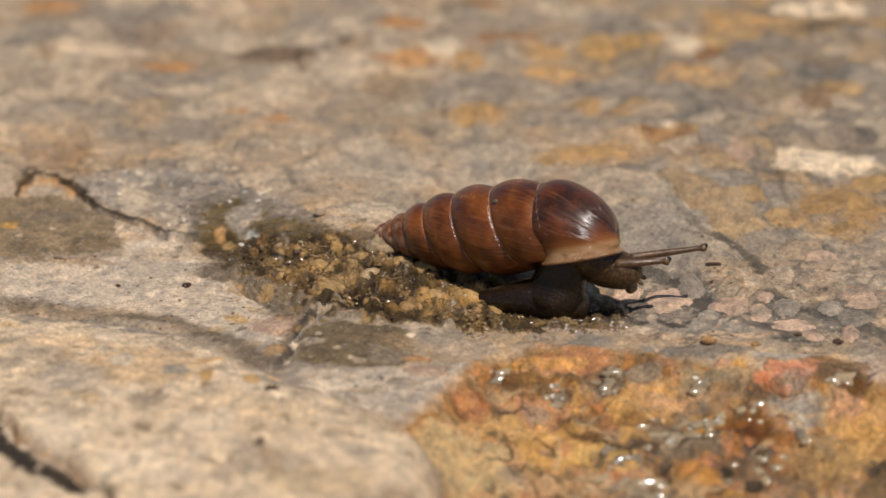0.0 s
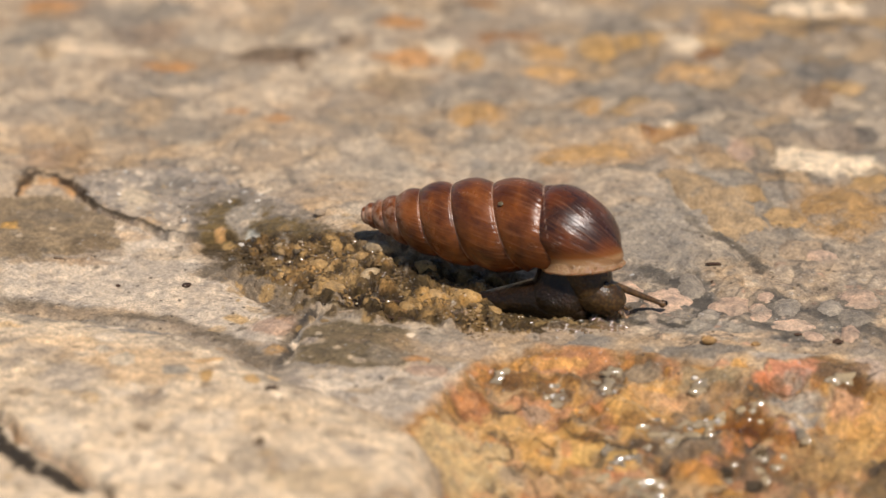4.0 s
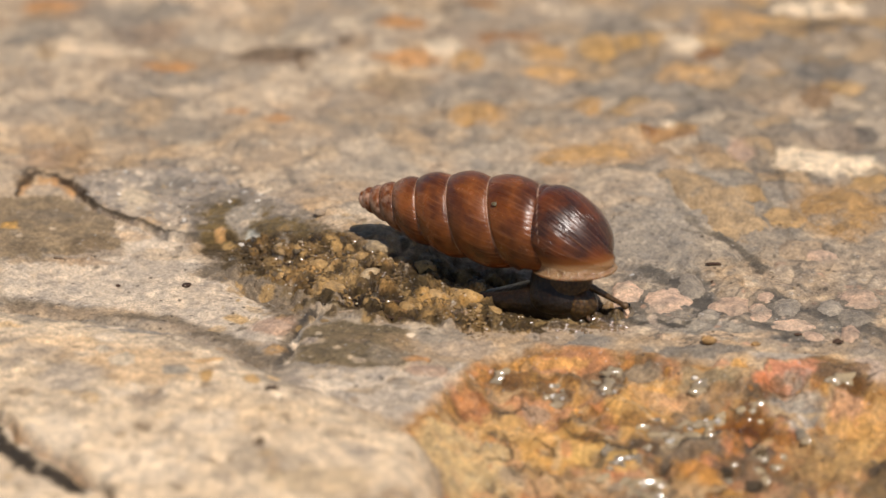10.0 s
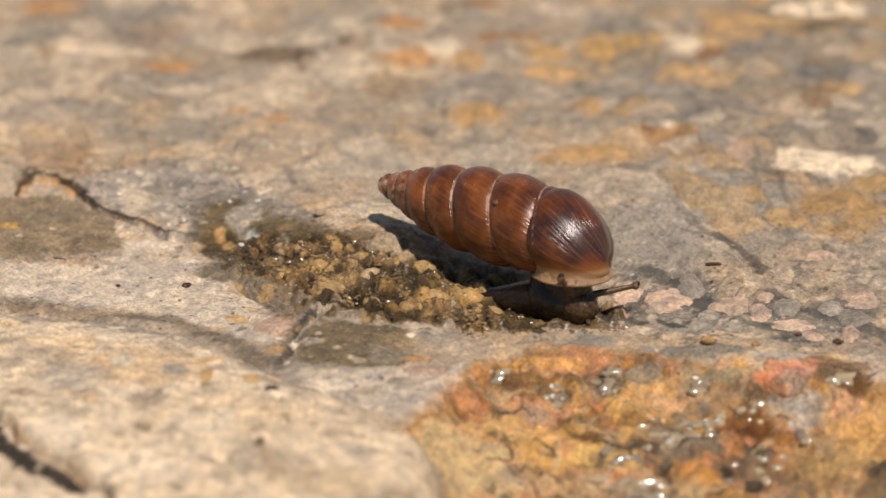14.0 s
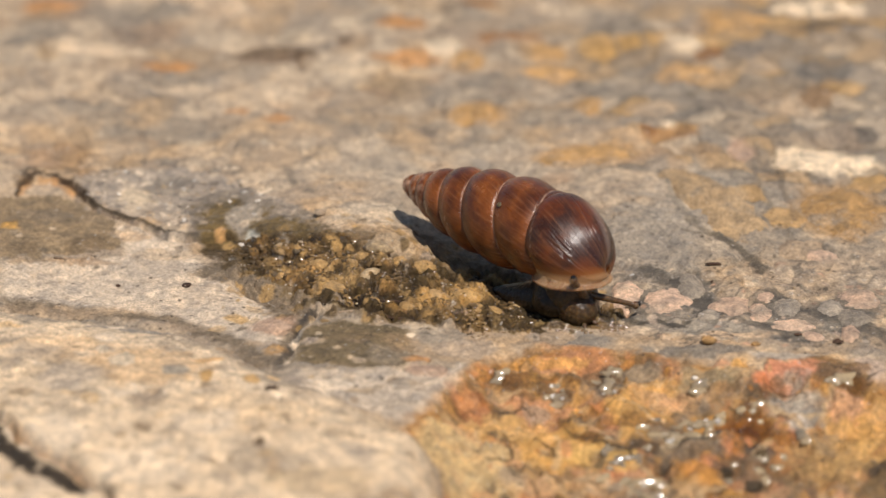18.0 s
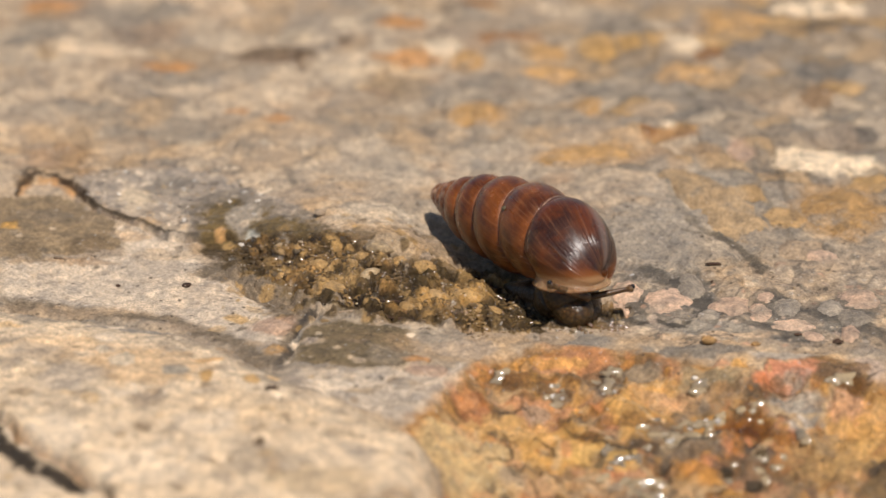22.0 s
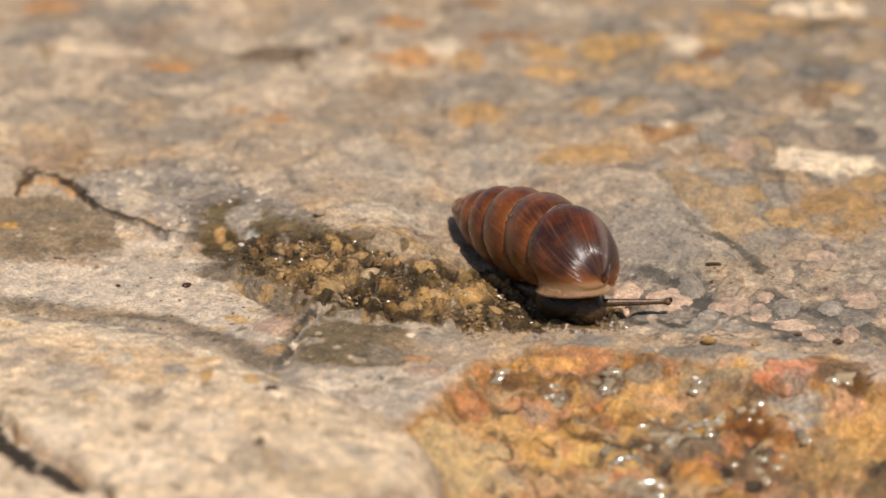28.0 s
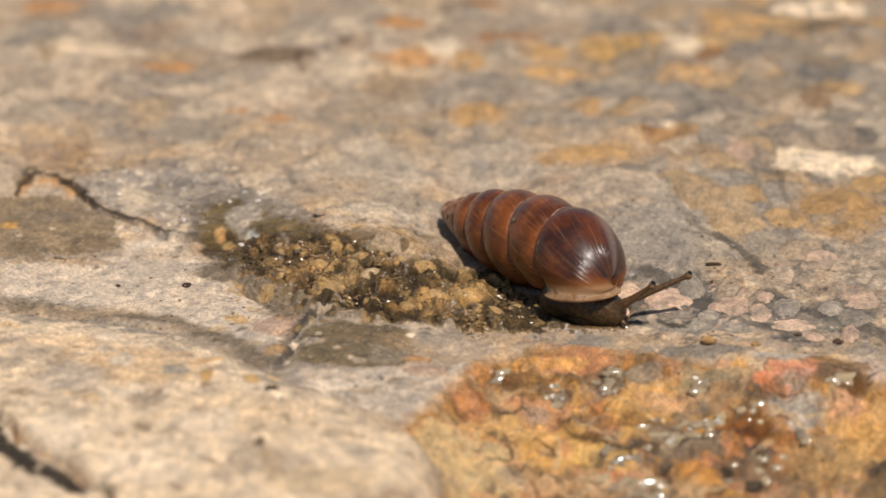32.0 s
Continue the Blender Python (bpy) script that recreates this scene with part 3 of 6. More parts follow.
vein((0.50, 0.29, 0.13), [-27.54, 11.59, -26.61, 11.51, -25.66, 9.53, -24.98, 8.53], 0.19, 0.8)
patch(-26.66, 5.04, 2.08, 1.17, (0.21, 0.165, 0.115), 0, 0.6, ragged=1.2)
patch(-23.32, 0.88, 1.49, 1.33, (0.15, 0.105, 0.06), 0, 0.6, ragged=1.2)
patch(-27.66, -0.65, 1.12, 0.71, (0.14, 0.10, 0.06), 0, 0.5, ragged=1.2)
patch(-23.22, 4.60, 0.95, 0.72, (0.25, 0.19, 0.125), 0, 0.6, ragged=1.2)
field((0.58, 0.485, 0.375), [-20.88, 3.53, -17.03, 1.84, -15.70, -2.03, -16.76, -3.09, -13.35, -5.20, -11.42, -7.67, -10.13, -13.14, -11.11, -15.50, -13.76, -11.92, -17.48, -9.56, -23.02, -7.99, -28.56, -6.97, -28.90, -3.19, -20.98, -0.66], strength=0.75)
patch(-20.43, 2.27, 1.13, 0.63, (0.50, 0.36, 0.23), 0, 0.8)
patch(-18.41, -0.14, 2.05, 0.98, (0.50, 0.39, 0.27), 0, 0.8)
patch(-23.51, -1.64, 2.22, 0.44, (0.30, 0.20, 0.12), 0, 0.6)
field(DAMP, [-16.76, -2.93, -14.28, -1.05, -11.60, -2.85, -9.28, -6.17, -8.10, -9.16, -9.24, -13.06, -9.78, -18.13, -11.00, -18.30, -13.64, -14.38, -17.41, -10.83, -28.39, -8.72, -28.54, -7.15, -22.99, -8.43, -17.48, -9.64, -13.75, -12.04, -11.10, -15.72, -10.13, -13.14, -11.43, -7.46, -13.35, -5.08], wet=0.2)
# darker crease line along the boulder's edge
vein((0.08, 0.06, 0.04), [-28.45, -8.14, -22.94, -9.01, -17.41, -10.83, -14.03, -13.61, -11.74, -17.36], 0.2, 0.25)
field((0.165, 0.125, 0.072), [-9.08, -12.59, -6.62, -10.74, -2.29, -12.43, -1.90, -17.60, -5.04, -18.28, -9.28, -17.33], wet=0.0)
patch(-5.13, -13.59, 1.96, 1.02, (0.19, 0.135, 0.075), 0, 0.5)
# darker line down the crack between the near plates
vein((0.06, 0.05, 0.04), [-10.36, -18.50, -9.54, -14.85, -9.12, -11.44, -8.25, -8.96], 0.28, 0.8)
vein((0.42, 0.37, 0.30), [-9.40, -13.73, -8.87, -12.23, -7.87, -9.72], 0.18, 0.7)
field((0.52, 0.435, 0.34), [-9.24, -18.59, -5.04, -18.28, -1.54, -19.07, 1.62, -16.65, 0.56, -20.71, -1.51, -25.04, -4.57, -25.64, -7.75, -21.60, -10.21, -20.64], strength=0.8)
patch(-4.99, -21.50, 1.04, 0.58, (0.45, 0.32, 0.18), 0, 0.6)
patch(-1.62, -16.93, 0.77, 0.59, ORANGE, 0, 0.8)
patch(1.28, -14.99, 1.95, 1.43, (0.42, 0.33, 0.24), 0, 0.8)
# wet slab above the hollow
field((0.18, 0.15, 0.115), [-17.4, 6.55, -14.5, 7.2, -11.9, 6.1, -8.4, 2.0, -5.4, -1.2, -8.4, -2.2, -11.5, -0.8, -14.5, -0.3, -16.8, 1.5], strength=0.75, soft=0.5, ragged=1.3, wet=0.35)
# wet hollow
field((0.153, 0.104, 0.039), [-16.45, 5.41, -14.26, 7.25, -11.45, 3.47, -8.37, 1.07, -3.85, -1.97, 0.59, -3.54, 4.28, -3.33, 8.22, -7.42, 11.78, -9.51, 10.99, -11.23, 6.30, -12.03, 0.57, -11.29, -4.45, -11.18, -8.13, -8.13, -11.19, -4.11, -14.28, -1.05, -16.28, 1.91], soft=0.5, ragged=1.3, wet=0.95)
def grit_tints(points, tones, gap, strength, soft=0.35):
    """Each lump of grit has a tone of its own; the gaps are darker."""
    w, d = border(points)
    m = strength * step(-soft, soft, d + 0.5 * FRAY[w])
    _, g, own, small = grit(XX[w], YY[w])
    table = np.array(tones)[np.minimum((own * len(tones)).astype(int), len(tones) - 1)]
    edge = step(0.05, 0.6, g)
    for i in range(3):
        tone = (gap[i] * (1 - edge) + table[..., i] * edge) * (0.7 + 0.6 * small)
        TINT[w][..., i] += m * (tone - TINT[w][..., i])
    WET[w] += m * (0.97 - WET[w])


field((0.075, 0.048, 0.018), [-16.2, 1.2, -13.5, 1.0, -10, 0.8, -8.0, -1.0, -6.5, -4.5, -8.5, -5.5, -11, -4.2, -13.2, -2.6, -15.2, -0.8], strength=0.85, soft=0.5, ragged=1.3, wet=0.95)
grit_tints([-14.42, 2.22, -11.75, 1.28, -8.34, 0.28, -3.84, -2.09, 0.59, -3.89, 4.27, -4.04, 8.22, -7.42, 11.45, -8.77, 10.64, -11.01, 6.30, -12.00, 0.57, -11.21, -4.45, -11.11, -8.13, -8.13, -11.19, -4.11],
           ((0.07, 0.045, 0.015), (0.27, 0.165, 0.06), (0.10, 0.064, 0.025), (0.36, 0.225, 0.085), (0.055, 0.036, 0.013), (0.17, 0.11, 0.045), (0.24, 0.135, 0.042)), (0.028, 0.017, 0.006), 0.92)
patch(-14.68, 2.30, 0.38, 0.80, (0.520, 0.300, 0.120), 0, 0.7, ragged=1.0)
patch(-13.28, 4.02, 1.13, 1.98, (0.420, 0.360, 0.285), 0, 0.75, ragged=0.9, wet=0.6)
patch(-12.63, 1.69, 0.49, 0.54, (0.600, 0.598, 0.520), 0, 0.7, ragged=0.8, wet=0.8)
patch(-10.64, -0.57, 0.52, 1.42, (0.390, 0.338, 0.273), 0, 0.6)
patch(-8.26, -3.17, 1.66, 1.14, (0.468, 0.273, 0.098), 0, 0.8, wet=0.95)
patch(-7.09, -5.92, 1.46, 0.87, (0.390, 0.247, 0.098), 0, 0.8, wet=0.95)
field((0.30, 0.205, 0.11), [-6.5, 0.5, -3.8, 0.6, -0.5, -0.6, 2.2, -2.2, 1.2, -4.2, -2.4, -4.0, -5.6, -2.6], strength=0.55, soft=0.6, ragged=1.4, wet=0.7)
patch(-3.47, -2.65, 1.48, 1.14, (0.442, 0.338, 0.221), 0, 0.8, wet=0.8)
patch(-0.58, -8.12, 1.27, 1.47, (0.494, 0.293, 0.098), 0, 0.8, wet=0.95)
patch(1.67, -7.16, 1.35, 1.47, (0.520, 0.305, 0.098), 0, 0.8, wet=0.95)
speckle(260, 13, ((0.066, 0.043, 0.016), (0.468, 0.299, 0.117), (0.094, 0.060, 0.021), (0.286, 0.182, 0.072)), -14.42, 11.06, -12.11, 2.22, 0.12, 0.5, 0.85)
patch(7.78, -10.46, 2.34, 0.77, (0.260, 0.176, 0.072), 0, 0.8)
# dark wet mud; the snail's shade is put into its colour too
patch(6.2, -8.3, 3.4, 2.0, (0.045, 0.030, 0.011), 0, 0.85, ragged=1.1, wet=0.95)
# ground in front of the snail and the pink ledge
patch(16.30, -6.06, 1.64, 2.18, (0.14, 0.13, 0.115), 0, 0.85, wet=0.3)
patch(22.13, -8.78, 1.27, 1.29, (0.17, 0.155, 0.135), 0, 0.85)
patch(25.78, -10.42, 1.80, 2.57, (0.15, 0.14, 0.12), 0, 0.85)
patch(17.10, -11.25, 3.23, 1.20, (0.25, 0.225, 0.185), 0, 0.8)
patch(14.36, -8.44, 2.36, 2.59, (0.26, 0.23, 0.19), 0, 0.4, soft=0.6, ragged=0.9)
patch(18.50, -12.41, 2.50, 0.51, (0.52, 0.38, 0.25), 0, 0.9)
patch(21.99, -12.97, 1.25, 0.77, (0.12, 0.11, 0.095), 0, 0.85)
patch(15.81, -15.02, 3.54, 0.76, (0.20, 0.18, 0.15), 0, 0.8)
patch(25.35, -17.38, 2.64, 1.42, (0.56, 0.42, 0.31), 0, 0.9)
patch(21.43, -15.74, 2.12, 0.67, (0.42, 0.36, 0.29), 0, 0.8)
patch(7.71, -13.14, 2.14, 1.10, (0.27, 0.245, 0.21), 0, 0.9, wet=0.4)
patch(12.56, -8.01, 0.91, 1.73, (0.12, 0.105, 0.085), 0, 0.7, wet=0.3)
# ochre block in front
field((0.410, 0.207, 0.061), [-2.85, -27.15, 2.33, -16.47, 6.25, -14.48, 11.20, -15.00, 18.15, -17.31, 27.46, -18.68, 31.86, -20.87, 30.52, -33.79, 0.53, -33.92], wet=0.6, soft=0.8)
mosaic([-2.16, -28.50, 2.32, -16.98, 6.25, -14.63, 11.19, -15.27, 18.13, -17.66, 27.43, -19.06, 31.86, -21.07, 30.52, -33.79, 1.20, -32.90], 1.0, 53, ((0.479, 0.234, 0.055), (0.170, 0.072, 0.019), (0.502, 0.207, 0.083), (0.076, 0.056, 0.034), (0.410, 0.240, 0.099), (0.524, 0.284, 0.077), (0.204, 0.145, 0.085), (0.376, 0.164, 0.044), (0.085, 0.051, 0.025)), (0.111, 0.060, 0.021), 0.8, wet=0.7, soft=0.8, flat=1.5, jitter=1.0)
speckle(190, 17, ((0.593, 0.311, 0.077), (0.170, 0.085, 0.025), (0.502, 0.185, 0.077), (0.093, 0.072, 0.051), (0.570, 0.393, 0.209), (0.238, 0.187, 0.128), (0.570, 0.305, 0.165)), 1.56, 27.38, -29.07, -16.34, 0.25, 1.5, 0.85)
patch(8.67, -15.87, 2.12, 1.26, (0.570, 0.257, 0.110), 0, 0.9)
patch(5.70, -19.80, 2.45, 1.08, (0.661, 0.327, 0.154), 0, 0.9)
patch(4.77, -18.73, 1.23, 0.75, (0.162, 0.085, 0.034), 0, 0.9)
patch(7.60, -17.91, 2.46, 1.26, (0.593, 0.311, 0.077), 0, 0.8)
patch(4.29, -23.21, 1.21, 0.99, (0.136, 0.102, 0.051), 0, 0.6)
patch(1.57, -26.87, 3.07, 3.66, (0.680, 0.510, 0.264), 0, 0.7, wet=0.3)
patch(-1.21, -30.05, 1.18, 1.44, (0.221, 0.196, 0.162), 0, 0.8)
patch(10.37, -17.92, 1.05, 1.51, (0.085, 0.076, 0.064), 0, 0.9, wet=1.0)
patch(7.06, -18.38, 1.05, 0.84, (0.085, 0.072, 0.060), 0, 0.8, wet=1.0)
patch(7.45, -23.89, 2.93, 2.46, (0.627, 0.349, 0.094), 0, 0.8)
patch(12.29, -20.77, 2.26, 2.49, (0.661, 0.370, 0.110), 0, 0.85)
patch(18.74, -21.95, 2.08, 1.49, (0.162, 0.072, 0.017), 0, 0.95, wet=0.9)
patch(16.33, -18.67, 1.75, 1.67, (0.255, 0.178, 0.085), 0, 0.7)
patch(13.73, -22.38, 1.56, 1.24, (0.102, 0.089, 0.072), 0, 0.8, wet=1.0)
patch(17.14, -26.34, 1.37, 1.14, (0.060, 0.051, 0.043), 0, 0.85, wet=1.0)
patch(19.30, -24.58, 0.86, 0.90, (0.068, 0.060, 0.051), 0, 0.8, wet=1.0)
patch(15.60, -26.11, 1.20, 2.04, (0.513, 0.240, 0.055), 0, 0.8)
patch(25.56, -22.05, 2.08, 3.72, (0.650, 0.370, 0.121), 0, 0.8)
patch(25.51, -18.61, 1.05, 1.08, (0.119, 0.064, 0.025), 0, 0.9, wet=0.9)
patch(24.97, -20.32, 1.22, 1.25, (0.570, 0.316, 0.176), 0, 0.8)
patch(22.58, -24.43, 1.55, 2.46, (0.376, 0.240, 0.110), 0, 0.7)
patch(26.13, -27.20, 1.02, 2.44, (0.068, 0.051, 0.034), 0, 0.7)
patch(7.37, -27.27, 3.41, 1.62, (0.570, 0.393, 0.209), 0, 0.7)
patch(21.31, -17.62, 1.97, 1.26, (0.60, 0.254, 0.14), 0, 0.95, soft=0.3, ragged=0.8)
patch(19.92, -18.31, 0.70, 0.58, (0.62, 0.207, 0.08), 0, 0.8, ragged=0.8)
patch(21.90, -20.34, 1.57, 2.24, (0.42, 0.380, 0.31), 0, 0.85, soft=0.5, ragged=0.9)
patch(21.74, -21.54, 0.69, 0.83, (0.58, 0.540, 0.48), 0, 0.8, soft=0.6)
patch(14.23, -18.99, 2.10, 1.09, (0.66, 0.414, 0.22), 0, 0.7, soft=0.5, ragged=0.9)
patch(13.57, -17.95, 1.58, 0.59, (0.64, 0.357, 0.11), 0, 0.8, ragged=0.9)
patch(7.60, -17.39, 2.11, 0.42, (0.16, 0.075, 0.02), 0, 0.8, ragged=0.9, wet=0.8)
patch(20.96, -22.85, 1.04, 0.49, (0.16, 0.060, 0.012), 0, 0.9, ragged=0.9, wet=0.95)
patch(17.43, -24.20, 0.69, 2.87, (0.52, 0.207, 0.05), 0, 0.7, ragged=0.9)
patch(4.02, -22.19, 2.77, 1.24, (0.64, 0.395, 0.15), 0, 0.8, ragged=0.9)
patch(9.50, -24.65, 2.24, 1.07, (0.62, 0.395, 0.13), 0, 0.8, ragged=0.9)
patch(24.61, -24.77, 2.06, 1.64, (0.60, 0.357, 0.12), 0, 0.7, ragged=0.9)
OCHRES = ((0.50, 0.254, 0.065), (0.17, 0.075, 0.02), (0.50, 0.216, 0.10), (0.07, 0.052, 0.034), (0.52, 0.320, 0.14), (0.12, 0.070, 0.03), (0.42, 0.188, 0.05), (0.30, 0.240, 0.17))
mosaic([-1.49, -27.84, 2.68, -16.81, 6.25, -14.63, 11.19, -15.27, 18.13, -17.66, 27.43, -19.06, 31.86, -21.07, 30.52, -33.79, 1.20, -32.90], 0.55, 59, OCHRES, (0.13, 0.070, 0.025), 0.15, wet=1.0, soft=0.8, flat=1.5, jitter=1.2)
speckle(150, 61, OCHRES, 2.24, 27.38, -29.11, -16.34, 0.12, 0.7, 0.8)
speckle(230, 63, ((0.12, 0.105, 0.085), PALE, GREY, PINK, (0.09, 0.075, 0.055), CREAM), 10.86, 28.84, -14.73, -2.45, 0.08, 0.35, 0.85)
speckle(200, 65, ((0.13, 0.105, 0.075), CREAM, GREY, (0.10, 0.080, 0.055), PALE), -29.49, 2.87, -21.43, 4.04, 0.06, 0.3, 0.75)
patch(26.48, 13.83, 3.31, 2.78, (0.80, 0.640, 0.44), 0, 1.0, soft=0.2)
patch(28.30, 42.89, 3.19, 1.42, (0.78, 0.620, 0.44), 0, 1.0)


def hairlines(count, seed, x0, x1, y0, y1, length, colour, width, strength, lean=0.0):
    """Fine wandering cracks, mostly along the bedding."""
    rng = random.Random(seed)
    for _ in range(count):
        x, y, a = rng.uniform(x0, x1), rng.uniform(y0, y1), lean + rng.gauss(0, 0.5)
        line = [x, y]
        for _ in range(4):
            a += rng.gauss(0, 0.45)
            x, y = x + length / 4 * math.cos(a), y + length / 4 * math.sin(a)
            line += [x, y]
        vein(colour, line, width * rng.uniform(0.6, 1.4), strength * rng.uniform(0.5, 1.0))


hairlines(14, 71, 2.24, 27.30, -29.11, -16.98, 3.0, (0.055, 0.035, 0.016), 0.13, 0.9)
hairlines(16, 75, 2.24, 27.30, -29.11, -16.98, 3.0, (0.60, 0.42, 0.22), 0.16, 0.8)
hairlines(34, 73, -29.72, 28.71, 1.11, 23.22, 3.5, (0.12, 0.10, 0.075), 0.07, 0.75)
hairlines(26, 79, 11.21, 28.84, -14.75, -2.46, 2.2, (0.11, 0.095, 0.075), 0.07, 0.8)
patch(18.72, -22.17, 1.73, 0.91, (0.20, 0.075, 0.012), 0, 1.0, soft=0.4, ragged=0.8, wet=0.95)
patch(20.78, -23.10, 0.86, 0.58, (0.22, 0.085, 0.014), 0, 0.9, soft=0.4, ragged=0.8, wet=0.95)
patch(25.25, -18.77, 0.88, 0.67, (0.13, 0.06, 0.015), 0, 0.95, ragged=0.7, wet=0.9)
patch(15.01, -24.18, 2.07, 1.23, (0.16, 0.125, 0.085), 0, 0.8, ragged=1.0, wet=0.9)
patch(18.67, -26.31, 2.22, 1.63, (0.13, 0.09, 0.05), 0, 0.75, ragged=1.0, wet=0.9)
patch(9.74, -16.89, 2.65, 0.59, (0.17, 0.11, 0.06), 0, 0.8, ragged=0.9, wet=0.8)
patch(4.78, -17.56, 1.06, 0.67, (0.17, 0.085, 0.03), 0, 0.8, ragged=0.9)
patch(12.20, -16.80, 1.41, 0.67, (0.30, 0.23, 0.15), 0, 0.8, ragged=0.9)
patch(16.38, -17.66, 1.93, 0.92, (0.34, 0.26, 0.15), 0, 0.7, ragged=0.9)
patch(15.77, -23.01, 1.04, 0.58, (0.10, 0.085, 0.065), 0, 0.9, ragged=0.8, wet=1.0)
patch(26.05, -27.98, 1.02, 2.02, (0.06, 0.045, 0.03), 0, 0.85, ragged=0.9)
patch(22.88, -25.09, 2.06, 2.45, (0.34, 0.21, 0.085), 0, 0.65, soft=0.6, ragged=1.0)
patch(18.55, -22.58, 1.04, 0.49, (0.12, 0.04, 0.006), 0, 0.9, ragged=0.8, wet=0.95)
patch(11.67, -21.63, 2.26, 0.50, (0.20, 0.10, 0.03), 0, 0.7, ragged=1.0, wet=0.8)
patch(6.18, -18.24, 1.93, 0.38, (0.15, 0.08, 0.03), 0, 0.8, ragged=1.0, wet=0.8)
patch(7.64, -15.75, 1.59, 0.42, (0.62, 0.33, 0.10), 0, 0.8, ragged=1.0)
# paler tint along the boulder's edge offsets the shade in its dip
patch(-24.39, -9.05, 4.70, 0.69, (0.42, 0.31, 0.20), 0, 0.65, soft=0.6, ragged=1.0)
patch(-16.67, -11.26, 2.16, 0.60, (0.34, 0.26, 0.18), 0, 0.5, soft=0.6, ragged=1.0)
patch(25.69, -28.17, 1.19, 1.62, (0.30, 0.19, 0.08), 0, 0.5, ragged=1.0)
# tinted halo round the larger clasts, dark round the near ones at right
patch(-10.77, 38.16, 1.82, 1.55, (0.56, 0.45, 0.32), strength=0.75, soft=0.4)
patch(-7.44, 40.73, 0.93, 1.46, (0.56, 0.45, 0.32), strength=0.75, soft=0.4)
patch(0.04, 36.37, 1.59, 1.89, (0.56, 0.45, 0.32), strength=0.75, soft=0.4)
patch(1.91, 33.95, 1.33, 1.87, (0.46, 0.275, 0.115), strength=0.75, soft=0.4)
patch(7.33, 35.76, 1.81, 2.08, (0.46, 0.275, 0.115), strength=0.75, soft=0.4)
patch(7.99, 31.94, 2.12, 1.18, (0.46, 0.275, 0.115), strength=0.75, soft=0.4)
patch(10.37, 25.09, 1.21, 1.58, (0.46, 0.275, 0.115), strength=0.75, soft=0.4)
patch(2.24, 22.78, 2.28, 1.48, (0.46, 0.275, 0.115), strength=0.75, soft=0.4)
patch(9.92, 14.92, 3.57, 2.79, (0.46, 0.275, 0.115), strength=0.75, soft=0.4)
patch(2.58, 14.45, 0.82, 1.12, (0.24, 0.215, 0.18), strength=0.75, soft=0.4)
patch(21.65, 41.14, 2.45, 2.11, (0.46, 0.275, 0.115), strength=0.75, soft=0.4)
patch(17.70, 36.67, 1.40, 1.89, (0.56, 0.45, 0.32), strength=0.75, soft=0.4)
patch(17.64, 30.84, 2.24, 1.71, (0.46, 0.275, 0.115), strength=0.75, soft=0.4)
patch(23.04, 31.37, 1.31, 1.61, (0.40, 0.30, 0.20), strength=0.75, soft=0.4)
patch(24.10, 23.89, 1.65, 1.48, (0.40, 0.30, 0.20), strength=0.75, soft=0.4)
patch(15.06, 23.85, 1.75, 1.67, (0.40, 0.30, 0.20), strength=0.75, soft=0.4)
patch(14.49, 19.10, 0.65, 0.80, (0.27, 0.14, 0.06), strength=0.75, soft=0.4)
patch(15.85, 20.41, 0.62, 0.95, (0.56, 0.45, 0.32), strength=0.75, soft=0.4)
patch(20.65, 15.32, 0.96, 1.63, (0.51, 0.33, 0.225), strength=0.75, soft=0.4)
patch(26.76, 5.41, 3.05, 4.24, (0.46, 0.275, 0.115), strength=0.75, soft=0.4)
patch(23.67, -0.36, 1.89, 1.76, (0.13, 0.112, 0.09), strength=0.5, soft=0.3, ragged=0.9)
patch(24.72, -1.22, 1.43, 1.02, (0.13, 0.112, 0.09), strength=0.5, soft=0.3, ragged=0.9)
patch(-22.17, 16.77, 2.28, 2.81, (0.40, 0.30, 0.20), strength=0.75, soft=0.4)
patch(-12.37, 14.57, 2.48, 3.30, (0.40, 0.30, 0.20), strength=0.75, soft=0.4)
patch(-12.37, 15.73, 0.69, 0.93, (0.56, 0.45, 0.32), strength=0.75, soft=0.4)
patch(-17.25, 17.46, 0.79, 0.80, (0.56, 0.45, 0.32), strength=0.75, soft=0.4)
patch(-20.79, 7.80, 1.15, 1.91, (0.56, 0.45, 0.32), strength=0.75, soft=0.4)
patch(11.89, -5.81, 1.26, 1.83, (0.13, 0.112, 0.09), strength=0.5, soft=0.3, ragged=0.9)
patch(14.33, -7.56, 1.92, 2.32, (0.13, 0.112, 0.09), -20, strength=0.5, soft=0.3, ragged=0.9)
patch(18.37, -8.11, 1.53, 1.91, (0.13, 0.112, 0.09), -15, strength=0.5, soft=0.3, ragged=0.9)
patch(20.29, -9.18, 0.99, 1.59, (0.13, 0.112, 0.09), strength=0.5, soft=0.3, ragged=0.9)
patch(20.74, -7.31, 0.79, 1.09, (0.13, 0.112, 0.09), strength=0.5, soft=0.3, ragged=0.9)
patch(26.62, -7.46, 1.71, 1.82, (0.13, 0.112, 0.09), strength=0.5, soft=0.3, ragged=0.9)
patch(25.83, -12.04, 0.78, 1.39, (0.13, 0.112, 0.09), strength=0.5, soft=0.3, ragged=0.9)
patch(22.36, -10.95, 1.83, 1.17, (0.13, 0.112, 0.09), strength=0.5, soft=0.3, ragged=0.9)
